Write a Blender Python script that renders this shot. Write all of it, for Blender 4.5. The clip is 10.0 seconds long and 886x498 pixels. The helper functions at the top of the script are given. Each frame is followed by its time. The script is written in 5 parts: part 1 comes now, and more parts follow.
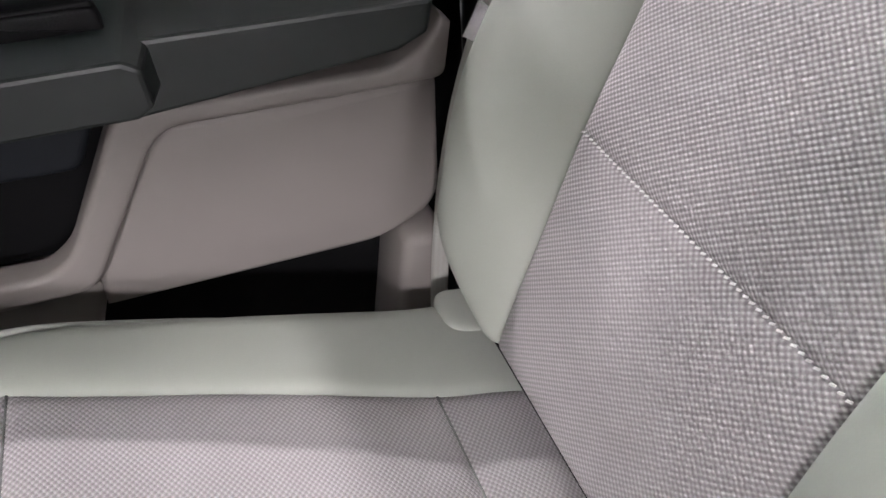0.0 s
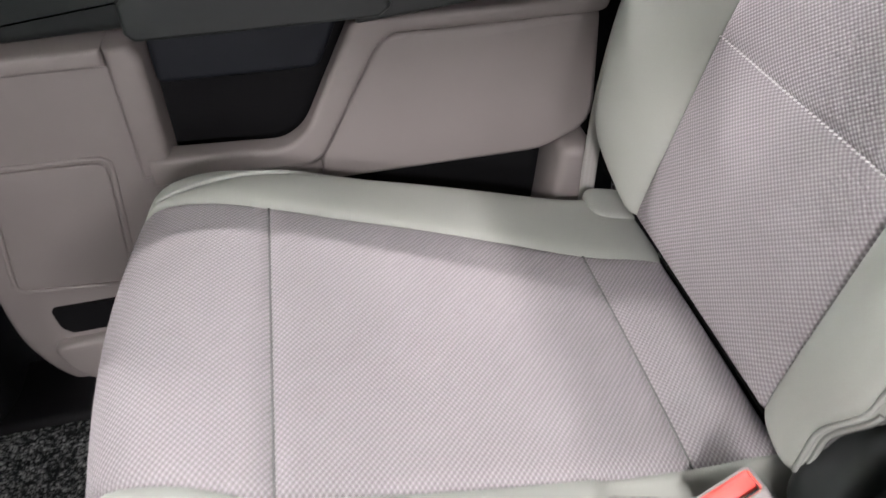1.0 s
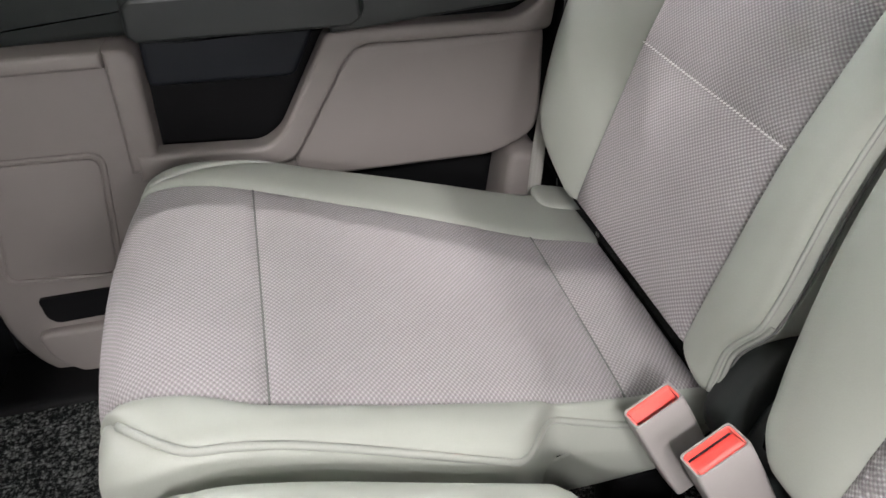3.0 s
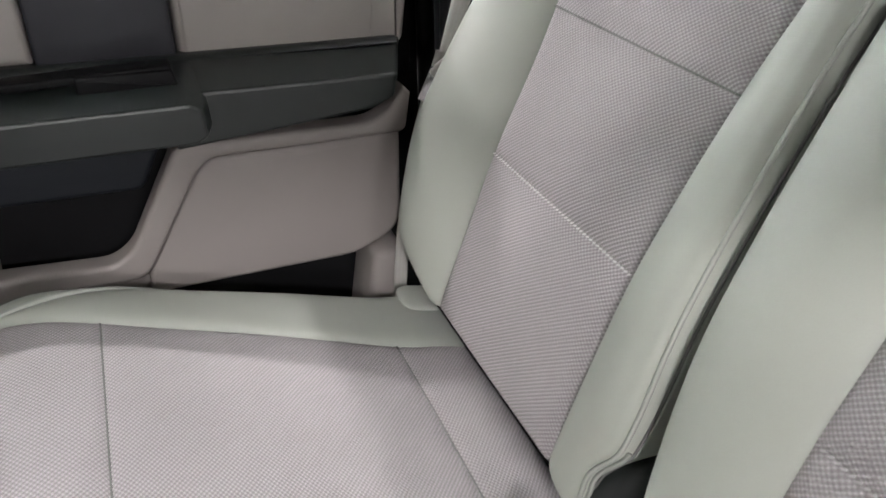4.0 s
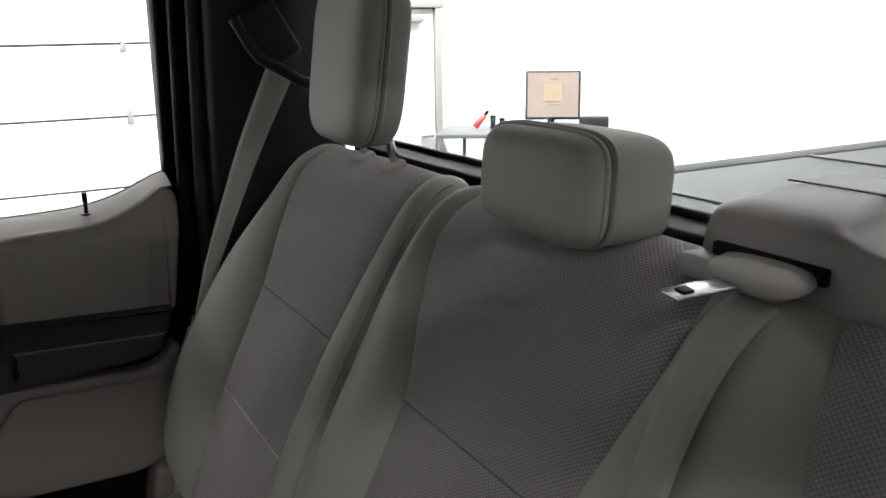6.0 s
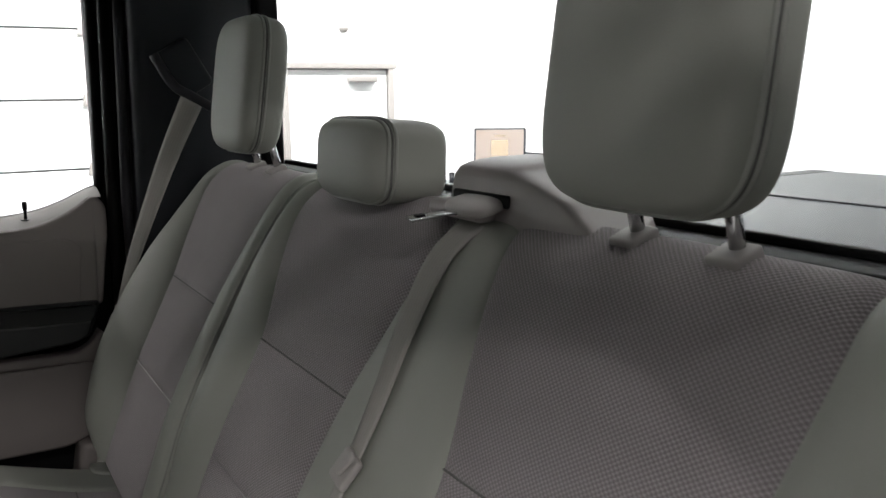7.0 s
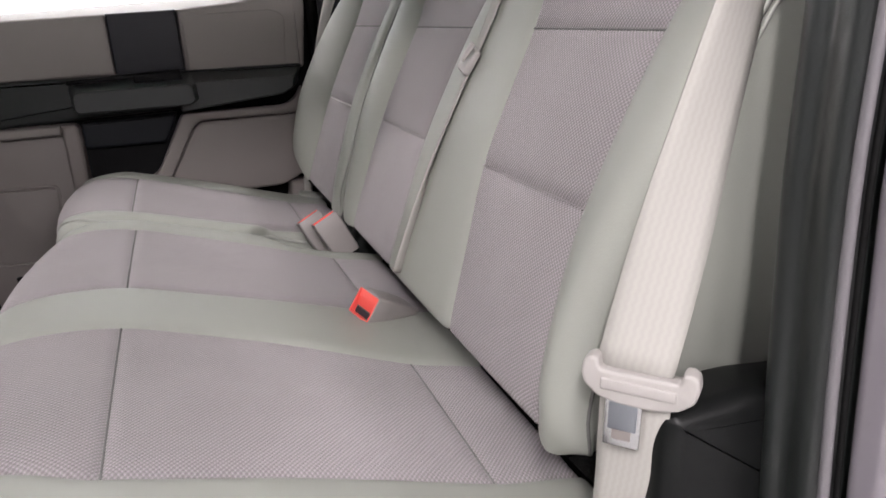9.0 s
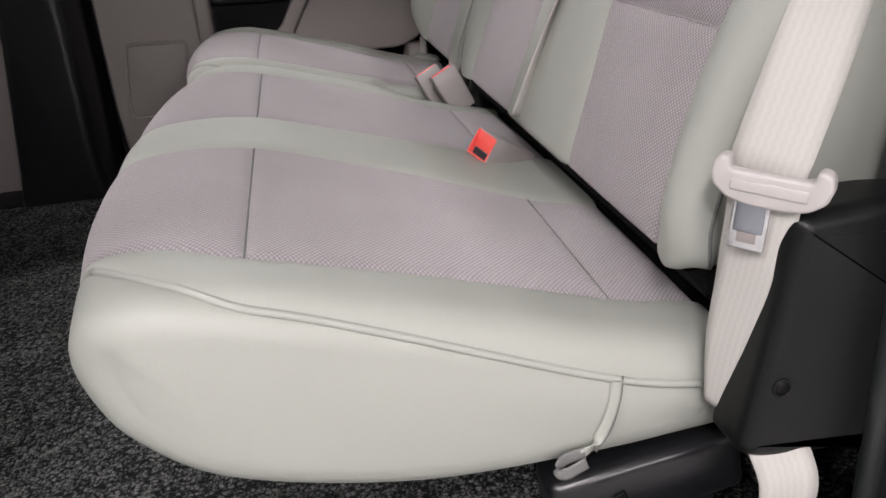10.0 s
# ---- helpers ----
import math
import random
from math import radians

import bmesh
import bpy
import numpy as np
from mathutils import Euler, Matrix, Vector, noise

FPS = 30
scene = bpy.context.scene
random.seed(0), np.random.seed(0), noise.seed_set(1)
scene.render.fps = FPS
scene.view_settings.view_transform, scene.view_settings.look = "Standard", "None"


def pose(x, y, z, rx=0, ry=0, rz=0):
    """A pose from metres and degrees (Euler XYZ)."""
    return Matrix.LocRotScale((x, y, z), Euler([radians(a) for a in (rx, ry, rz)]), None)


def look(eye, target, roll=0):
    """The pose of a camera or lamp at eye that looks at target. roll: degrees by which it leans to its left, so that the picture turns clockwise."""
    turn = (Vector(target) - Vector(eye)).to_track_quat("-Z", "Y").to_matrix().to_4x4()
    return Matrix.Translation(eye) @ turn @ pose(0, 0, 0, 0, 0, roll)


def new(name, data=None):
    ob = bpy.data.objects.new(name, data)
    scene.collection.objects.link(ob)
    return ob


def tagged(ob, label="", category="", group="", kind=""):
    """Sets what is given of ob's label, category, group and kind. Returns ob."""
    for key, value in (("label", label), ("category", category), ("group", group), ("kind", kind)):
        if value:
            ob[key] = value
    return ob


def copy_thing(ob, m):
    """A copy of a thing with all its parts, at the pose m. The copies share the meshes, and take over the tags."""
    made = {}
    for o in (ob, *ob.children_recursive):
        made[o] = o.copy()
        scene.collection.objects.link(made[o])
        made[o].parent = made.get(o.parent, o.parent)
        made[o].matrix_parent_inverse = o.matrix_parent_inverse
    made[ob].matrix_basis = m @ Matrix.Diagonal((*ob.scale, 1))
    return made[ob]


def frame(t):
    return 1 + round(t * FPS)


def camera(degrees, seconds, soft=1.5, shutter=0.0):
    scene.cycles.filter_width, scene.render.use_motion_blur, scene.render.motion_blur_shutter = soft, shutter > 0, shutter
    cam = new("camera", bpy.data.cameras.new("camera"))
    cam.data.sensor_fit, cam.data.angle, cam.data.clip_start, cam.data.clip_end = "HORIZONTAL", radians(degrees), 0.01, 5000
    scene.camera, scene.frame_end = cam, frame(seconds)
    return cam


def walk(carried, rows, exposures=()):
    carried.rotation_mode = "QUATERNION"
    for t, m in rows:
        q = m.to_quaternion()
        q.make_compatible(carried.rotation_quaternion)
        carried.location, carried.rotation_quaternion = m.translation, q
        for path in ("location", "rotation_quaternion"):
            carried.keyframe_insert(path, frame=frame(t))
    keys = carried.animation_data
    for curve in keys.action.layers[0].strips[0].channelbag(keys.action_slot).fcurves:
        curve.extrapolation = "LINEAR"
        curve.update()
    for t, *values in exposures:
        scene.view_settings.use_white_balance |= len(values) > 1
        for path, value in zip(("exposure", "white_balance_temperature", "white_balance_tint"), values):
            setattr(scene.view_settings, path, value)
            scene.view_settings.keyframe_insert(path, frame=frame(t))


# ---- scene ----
cam = camera(55.6, 10.0, shutter=0.15)
PATH = [
    (0, (0.17, 0.15, 0.85), (0.647, 1.639, -0.397), -3.4),
    (0.5, (0.151, 0.082, 0.843), (0.443, 1.646, -0.369), -5.0),
    (1, (0.074, -0.059, 0.854), (0.278, 1.534, -0.337), -4.8),
    (1.5, (0.018, -0.252, 0.856), (0.188, 1.344, -0.338), -3.0),
    (2, (0.043, -0.317, 0.897), (0.209, 1.279, -0.297), -2.7),
    (2.2, (0.054, -0.305, 0.909), (0.211, 1.297, -0.278), -3.2),
    (3.3, (0.032, -0.147, 0.828), (0.466, 1.5, -0.219), -2.1),
    (3.5, (0.036, -0.132, 0.826), (0.527, 1.509, -0.207), -2.0),
    (4, (0.074, -0.149, 0.909), (0.692, 1.464, -0.1), -1.0),
    (4.5, (0.102, -0.216, 0.95), (0.856, 1.458, 0.156), -0.3),
    (5, (0.115, -0.281, 0.96), (0.933, 1.434, 0.334), -1.0),
    (5.5, (0.133, -0.447, 1.021), (1.005, 1.26, 0.447), -1.3),
    (6, (0.148, -0.598, 1.059), (1.076, 1.101, 0.558), -1.1),
    (6.2, (0.145, -0.651, 1.054), (1.099, 1.046, 0.596), -1.1),
    (7.3, (0.163, -0.993, 0.967), (1.173, 0.7, 0.63), -1.0),
    (7.5, (0.164, -1.028, 0.943), (1.17, 0.668, 0.611), -1.7),
    (8, (0.146, -1.109, 0.85), (1.103, 0.621, 0.543), -1.9),
    (8.5, (0.129, -1.192, 0.777), (0.865, 0.609, 0.316), -3.8),
    (9, (0.108, -1.229, 0.727), (0.646, 0.612, 0.159), -5.1),
    (9.5, (0.088, -1.258, 0.689), (0.478, 0.582, 0.009), -5.2),
    (10, (0.075, -1.26, 0.668), (0.342, 0.562, -0.112), -5.1),
]
EXPOSURES = [(0, 0.40, 6350, 14), (0.5, 0.80, 6400, 16), (1, 0.50, 6400, 15), (1.5, 0.12, 6450, 13), (2.0, -0.15, 6450, 12), (3.5, 0.35, 6450, 10), (4.5, 0.15, 6350, 11), (5.0, -0.5, 6450, 11),
             (5.5, -1.0, 6500, 11), (6.0, -1.95, 6500, 10), (7.5, -1.95, 6500, 10), (8.0, -1.2, 6500, 12), (8.5, -0.85, 6500, 15), (9, -0.66, 6500, 16), (10, -0.70, 6500, 16)]
walk(cam, [(t, look(eye, target, roll)) for t, eye, target, roll in PATH], EXPOSURES)

# ---- world and light: a closed workshop, white and grey, with unseen ceiling lamps ----
world = bpy.data.worlds.new("world")
scene.world = world
world.use_nodes = True
world.node_tree.nodes["Background"].inputs[0].default_value = (0.9, 0.95, 1.0, 1)
world.node_tree.nodes["Background"].inputs[1].default_value = 0.15


def area_lamp(name, place, target, sx, sy, watts, colour=(1.0, 0.962, 0.955)):
    data = bpy.data.lights.new(name, "AREA")
    data.shape, data.size, data.size_y, data.energy, data.color = "RECTANGLE", sx, sy, watts, colour
    ob = new(name, data)
    ob.matrix_world = look(place, target)
    return ob


# unseen wall washers, added to brighten the far wall
for lx in (-3.4, 0.6, 4.4, 8.2):
    area_lamp("unseen_ceiling_lamp", (lx, 3.6, 4.2), (lx, 5.45, 2.5), 2.6, 0.4, 2100)
# compact lamps beyond the open door
for place, watts in (((-2.4, -2.2, 4.0), 80), ((-2.6, -3.0, 4.0), 85), ((-0.6, -4.3, 4.0), 120), ((-1.4, -5.4, 4.0), 290)):
    area_lamp("unseen_bay_lamp", place, (0.2, -0.6, 0.6), 0.34, 0.34, watts)
# unseen lamp, added to brighten the far seat back through the window
area_lamp("unseen_bay_lamp", (-6.0, 4.5, 3.6), (0.3, 0.5, 0.7), 0.34, 0.34, 230)
# over the truck bed
for ly in (-1.2, 0.9):
    area_lamp("unseen_ceiling_lamp", (3.1, ly, 4.2), (3.1, ly, 0), 0.3, 1.6, 85)
# unseen lamps, made strong to brighten the far door's inner side
for lx in (0.4, 3.0):
    area_lamp("unseen_ceiling_lamp", (lx, -9.4, 4.0), (lx, -9.4, 0), 2.4, 0.3, 800)
for ly, watts in ((-3.0, 80), (1.0, 380)):
    area_lamp("unseen_ceiling_lamp", (-5.4, ly, 4.0), (-5.4, ly, 0), 1.4, 4.0, watts)
area_lamp("unseen_ceiling_lamp", (-9.2, -1.0, 4.0), (-9.2, -1.0, 0), 0.4, 4.0, 120)


# ---- materials ----
def material(name, colour, rough=0.6, metal=0.0, vary=0.12, scale=9.0, fine=220.0, bump=0.12, depth=0.0008, spec=0.5):
    """A painted, moulded or coated surface: broad mottling, fine grain and relief."""
    m = bpy.data.materials.new(name)
    m.use_nodes = True
    nt = m.node_tree
    b = nt.nodes["Principled BSDF"]
    b.inputs["Roughness"].default_value, b.inputs["Metallic"].default_value = rough, metal
    b.inputs["Specular IOR Level"].default_value = spec
    co = nt.nodes.new("ShaderNodeTexCoord")
    n1, n2 = nt.nodes.new("ShaderNodeTexNoise"), nt.nodes.new("ShaderNodeTexNoise")
    n1.inputs["Scale"].default_value, n1.inputs["Detail"].default_value = scale, 4
    n2.inputs["Scale"].default_value, n2.inputs["Detail"].default_value = fine, 3
    mix = nt.nodes.new("ShaderNodeMix")
    mix.data_type = "RGBA"
    mix.inputs[6].default_value = (*[c * (1 - vary) for c in colour], 1)
    mix.inputs[7].default_value = (*[min(1, c * (1 + vary)) for c in colour], 1)
    add = nt.nodes.new("ShaderNodeMath")
    add.operation = "MULTIPLY_ADD"
    add.inputs[1].default_value, add.inputs[2].default_value = 0.4, 0.0
    sm = nt.nodes.new("ShaderNodeMath")
    sm.operation = "MULTIPLY_ADD"
    sm.inputs[1].default_value = 0.6
    bp = nt.nodes.new("ShaderNodeBump")
    bp.inputs["Strength"].default_value, bp.inputs["Distance"].default_value = bump, depth
    ln = nt.links.new
    ln(co.outputs["Object"], n1.inputs["Vector"]), ln(co.outputs["Object"], n2.inputs["Vector"])
    ln(n2.outputs[0], add.inputs[0]), ln(n1.outputs[0], sm.inputs[0]), ln(add.outputs[0], sm.inputs[2])
    ln(sm.outputs[0], mix.inputs[0]), ln(mix.outputs[2], b.inputs["Base Color"])
    ln(n2.outputs[0], bp.inputs["Height"]), ln(bp.outputs[0], b.inputs["Normal"])
    return m


def woven(name, dark, light, pu, pv, relief=0.0012, rib=False, fuzz=0.0):
    """Cloth with rows of small raised dashes, laid in metres over the panel."""
    m = bpy.data.materials.new(name)
    m.use_nodes = True
    nt, ln = m.node_tree, m.node_tree.links.new
    b = nt.nodes["Principled BSDF"]
    b.inputs["Roughness"].default_value = 0.85
    b.inputs["Specular IOR Level"].default_value = 0.2
    b.inputs["Sheen Weight"].default_value, b.inputs["Sheen Roughness"].default_value = fuzz, 0.45
    b.inputs["Sheen Tint"].default_value = (1.0, 0.94, 0.95, 1)
    uv = nt.nodes.new("ShaderNodeTexCoord")
    sep = nt.nodes.new("ShaderNodeSeparateXYZ")
    ln(uv.outputs["UV"], sep.inputs[0])

    def maths(op, a, c=None):
        node = nt.nodes.new("ShaderNodeMath")
        node.operation = op
        for k, v in enumerate((a, c)):
            if isinstance(v, (int, float)):
                node.inputs[k].default_value = v
            elif v is not None:
                ln(v, node.inputs[k])
        return node.outputs[0]
    sv = maths("SINE", maths("MULTIPLY", sep.outputs[1], 2 * math.pi / pv))
    along = maths("ADD", sep.outputs[0], maths("MULTIPLY", sv, 0.0005)) if rib else sep.outputs[0]
    su = maths("SINE", maths("MULTIPLY", along, 2 * math.pi / pu))
    h = su if rib else maths("MULTIPLY", su, sv)
    h = maths("ADD", maths("MULTIPLY", h, 0.5), 0.5)
    if not rib:
        h = maths("POWER", h, 1.4)
    n1, n2 = nt.nodes.new("ShaderNodeTexNoise"), nt.nodes.new("ShaderNodeTexNoise")
    n1.inputs["Scale"].default_value, n2.inputs["Scale"].default_value = 7, 900
    n1.inputs["Detail"].default_value = 4
    ln(uv.outputs["UV"], n1.inputs["Vector"]), ln(uv.outputs["UV"], n2.inputs["Vector"])
    f = maths("ADD", h, maths("MULTIPLY", maths("SUBTRACT", n1.outputs[0], 0.5), 0.5))
    f = maths("ADD", f, maths("MULTIPLY", maths("SUBTRACT", n2.outputs[0], 0.5), 0.5))
    mix = nt.nodes.new("ShaderNodeMix")
    mix.data_type, mix.clamp_factor = "RGBA", True
    mix.inputs[6].default_value, mix.inputs[7].default_value = (*dark, 1), (*light, 1)
    ln(f, mix.inputs[0]), ln(mix.outputs[2], b.inputs["Base Color"])
    bp = nt.nodes.new("ShaderNodeBump")
    bp.inputs["Strength"].default_value, bp.inputs["Distance"].default_value = 0.7, relief
    ln(h, bp.inputs["Height"]), ln(bp.outputs[0], b.inputs["Normal"])
    return m


def carpet_material(name, dark, light):
    """Looped pile: small rounded tufts, each of its own tone, with loose fibres."""
    m = material(name, (0.05, 0.05, 0.05), 0.95, fine=260, bump=1.0, depth=0.006, spec=0.1)
    nt = m.node_tree
    co = nt.nodes.new("ShaderNodeTexCoord")
    bend = nt.nodes.new("ShaderNodeTexNoise")
    bend.inputs["Scale"].default_value, bend.inputs["Detail"].default_value = 240, 2
    warp = nt.nodes.new("ShaderNodeMix")
    warp.data_type, warp.blend_type = "RGBA", "LINEAR_LIGHT"
    warp.inputs[0].default_value = 0.004
    cell = nt.nodes.new("ShaderNodeTexVoronoi")
    cell.inputs["Scale"].default_value, cell.inputs["Randomness"].default_value = 185, 0.75
    tone = nt.nodes.new("ShaderNodeSeparateColor")
    fibre = nt.nodes.new("ShaderNodeTexNoise")
    fibre.inputs["Scale"].default_value, fibre.inputs["Detail"].default_value = 620, 2
    patch = nt.nodes.new("ShaderNodeTexNoise")
    patch.inputs["Scale"].default_value, patch.inputs["Detail"].default_value = 14, 3

    def sums(kind, a, b):
        k = nt.nodes.new("ShaderNodeMath")
        k.operation = kind
        for socket, v in zip(k.inputs, (a, b)):
            if isinstance(v, (int, float)):
                socket.default_value = v
            else:
                nt.links.new(v, socket)
        return k.outputs[0]
    nt.links.new(co.outputs["Object"], bend.inputs["Vector"]), nt.links.new(co.outputs["Object"], fibre.inputs["Vector"])
    nt.links.new(co.outputs["Object"], warp.inputs[6]), nt.links.new(bend.outputs[1], warp.inputs[7])
    nt.links.new(co.outputs["Object"], patch.inputs["Vector"])
    nt.links.new(warp.outputs[2], cell.inputs["Vector"]), nt.links.new(cell.outputs["Color"], tone.inputs[0])
    crown = sums("SUBTRACT", 0.62, cell.outputs["Distance"])
    level = sums("ADD", sums("MULTIPLY", crown, 0.75), sums("MULTIPLY", tone.outputs[0], 0.30))
    level = sums("ADD", level, sums("MULTIPLY", sums("SUBTRACT", fibre.outputs[0], 0.5), 1.1))
    level = sums("ADD", level, sums("MULTIPLY", sums("SUBTRACT", patch.outputs[0], 0.5), 0.35))
    ramp = nt.nodes.new("ShaderNodeValToRGB")
    ramp.color_ramp.elements[0].position, ramp.color_ramp.elements[1].position = 0.16, 0.86
    ramp.color_ramp.elements[0].color, ramp.color_ramp.elements[1].color = (*dark, 1), (*light, 1)
    nt.links.new(level, ramp.inputs[0])
    nt.links.new(ramp.outputs[0], nt.nodes["Principled BSDF"].inputs["Base Color"])
    pile = nt.nodes.new("ShaderNodeBump")
    pile.inputs["Strength"].default_value, pile.inputs["Distance"].default_value = 0.9, 0.003
    nt.links.new(level, pile.inputs["Height"]), nt.links.new(pile.outputs[0], nt.nodes["Principled BSDF"].inputs["Normal"])
    return m


def glass_material(name):
    m = bpy.data.materials.new(name)
    m.use_nodes = True
    nt = m.node_tree
    nt.nodes.remove(nt.nodes["Principled BSDF"])
    clear, gloss, mix = (nt.nodes.new("ShaderNode" + k) for k in ("BsdfTransparent", "BsdfGlossy", "MixShader"))
    clear.inputs[0].default_value = (0.93, 0.96, 0.95, 1)
    gloss.inputs["Roughness"].default_value = 0.0
    mix.inputs[0].default_value = 0.04
    nt.links.new(clear.outputs[0], mix.inputs[1]), nt.links.new(gloss.outputs[0], mix.inputs[2])
    nt.links.new(mix.outputs[0], nt.nodes["Material Output"].inputs[0])
    return m


CLOTH = woven("woven_cloth", (0.205, 0.190, 0.193), (0.378, 0.352, 0.358), 0.0054, 0.0043, 0.0013, fuzz=0.20)
VINYL = material("pale_vinyl", (0.306, 0.318, 0.282), 0.56, vary=0.07, scale=5, fine=700, bump=0.25, depth=0.0005, spec=0.5)
WEBBING = woven("belt_webbing", (0.358, 0.349, 0.322), (0.382, 0.372, 0.343), 0.0052, 0.0075, 0.00002, rib=True)
TAUPE = material("taupe_plastic", (0.200, 0.178, 0.168), 0.55, vary=0.06, fine=900, bump=0.3, depth=0.0004)
# taupe made about a quarter lighter, for the upper door panels
TAUPE_MID = material("lighter_taupe_plastic", (0.246, 0.223, 0.211), 0.55, vary=0.06, fine=900, bump=0.3, depth=0.0004)
TAUPE_LIGHT = material("light_grey_plastic", (0.37, 0.352, 0.335), 0.5, vary=0.05, fine=900, bump=0.25, depth=0.0003)
DARK = material("dark_grey_plastic", (0.014, 0.0172, 0.0165), 0.40, vary=0.15, fine=900, bump=0.3, depth=0.0004, spec=0.5)
SLATE = material("slate_insert", (0.028, 0.028, 0.033), 0.45, vary=0.1, fine=900, bump=0.3, depth=0.0004, spec=0.22)
BLACK = material("black_plastic", (0.006, 0.006, 0.0065), 0.5, vary=0.2, fine=600, bump=0.3, depth=0.0005, spec=0.10)
BLUEBLACK = material("blue_black_trim", (0.014, 0.016, 0.020), 0.5, vary=0.12, fine=900, bump=0.3, depth=0.0004, spec=0.25)
TRIMBLACK = material("satin_black_trim", (0.0045, 0.005, 0.005), 0.36, vary=0.15, fine=700, bump=0.2, depth=0.0004, spec=0.20)
PILLARBLACK = material("moulded_black_trim", (0.0165, 0.019, 0.018), 0.36, vary=0.15, fine=700, bump=0.2, depth=0.0004, spec=0.6)
GLOSSBLACK = material("glossy_black_trim", (0.006, 0.006, 0.007), 0.28, vary=0.15, fine=700, bump=0.15, depth=0.0004, spec=0.45)
SEAL = material("grey_door_seal", (0.135, 0.128, 0.136), 0.4, vary=0.1)
RUBBER = material("black_rubber", (0.005, 0.005, 0.005), 0.55, vary=0.2, fine=500, bump=0.2, spec=0.10)
PIPING = material("vinyl_piping", (0.30, 0.31, 0.28), 0.5, vary=0.05)
# dark grey for seam lines: the crease's shade is put into the colour
SEAM = material("seam_crease_shade", (0.13, 0.13, 0.125), 0.8, vary=0.2)
THREAD_GREY = material("grey_thread", (0.36, 0.34, 0.34), 0.8, vary=0.1)
THREAD = material("white_thread", (0.66, 0.64, 0.63), 0.7, vary=0.05)
RED = material("red_button_plastic", (0.85, 0.11, 0.09), 0.35, vary=0.06)
BUCKLE = material("grey_buckle_plastic", (0.285, 0.262, 0.253), 0.45, vary=0.05)
CHROME = material("bright_steel", (0.58, 0.58, 0.59), 0.22, 1.0, vary=0.04)
DULLSTEEL = material("dull_steel", (0.30, 0.32, 0.35), 0.35, 1.0, vary=0.08)
CARPET = carpet_material("charcoal_carpet", (0.008, 0.009, 0.009), (0.32, 0.328, 0.315))
BACKCARPET = carpet_material("black_backing", (0.004, 0.004, 0.004), (0.014, 0.014, 0.014))
PAINT = material("silver_body_paint", (0.225, 0.207, 0.228), 0.16, 0.2, vary=0.05)
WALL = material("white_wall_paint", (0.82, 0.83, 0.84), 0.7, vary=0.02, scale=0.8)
# grey for unseen walls and ceiling, so less light bounces into the cab
BOUNCE_GREY = material("bounce_cut_grey", (0.34, 0.345, 0.35), 0.75, vary=0.04, scale=0.8)
TABLE = material("grey_table_laminate", (0.11, 0.115, 0.12), 0.5, vary=0.06)
CONCRETE = material("grey_concrete", (0.42, 0.42, 0.41), 0.6, vary=0.12, scale=1.2, fine=30)
HEADLINER = material("grey_headliner", (0.42, 0.42, 0.40), 0.9, vary=0.05)
TONNEAU = material("grey_vinyl_cover", (0.046, 0.048, 0.052), 0.55, vary=0.08)
GLASS = glass_material("clear_glass")


# ---- building blocks ----
def thing(name, place, label, category, group="", kind=""):
    ob = new(name)
    ob.location = place
    ob.empty_display_size = 0.05
    return tagged(ob, label, category, group, kind)


def root(ob):
    p = Vector((0, 0, 0))
    while ob is not None:
        p += ob.location
        ob = ob.parent
    return p


def mesh_part(name, verts, faces, mat, parent=None, label="", uvs=None, smooth=True, kind=""):
    """Verts are in the world; the part is hung under its thing."""
    off = root(parent)
    me = bpy.data.meshes.new(name)
    me.from_pydata([tuple(Vector(v) - off) for v in verts], [], faces)
    if uvs is not None:
        layer = me.uv_layers.new(name="UVMap")
        for loop in me.loops:
            layer.data[loop.index].uv = uvs[loop.vertex_index]
    if smooth:
        me.shade_smooth()
    me.materials.append(mat)
    ob = new(name, me)
    ob.parent = parent
    if label:
        ob["label"] = label
    if kind:
        ob["kind"] = kind
    return ob


def bm_part(name, bm, mat, parent=None, label="", smooth=True, kind=""):
    bmesh.ops.recalc_face_normals(bm, faces=bm.faces)
    off = root(parent)
    bmesh.ops.translate(bm, vec=-off, verts=bm.verts)
    me = bpy.data.meshes.new(name)
    bm.to_mesh(me)
    bm.free()
    if smooth:
        me.shade_smooth()
        me.set_sharp_from_angle(angle=radians(38))
    me.materials.append(mat)
    ob = new(name, me)
    ob.parent = parent
    if label:
        ob["label"] = label
    if kind:
        ob["kind"] = kind
    return ob


def rbox(name, centre, size, mat, parent=None, bevel=0.004, turn=(0, 0, 0), label="", segs=3, m=None, kind="", taper=None):
    bm = bmesh.new()
    bmesh.ops.create_cube(bm, size=1)
    bmesh.ops.scale(bm, vec=size, verts=bm.verts)
    if taper:
        for v in bm.verts:
            if v.co.z > 0:
                v.co.x *= taper[0]
                v.co.y *= taper[1]
    if bevel:
        bmesh.ops.bevel(bm, geom=bm.edges[:], offset=min(bevel, min(size) * 0.48), segments=segs, profile=0.5, affect="EDGES")
    mm = m if m is not None else pose(*centre, *turn)
    bmesh.ops.transform(bm, matrix=mm, verts=bm.verts)
    return bm_part(name, bm, mat, parent, label, kind=kind)


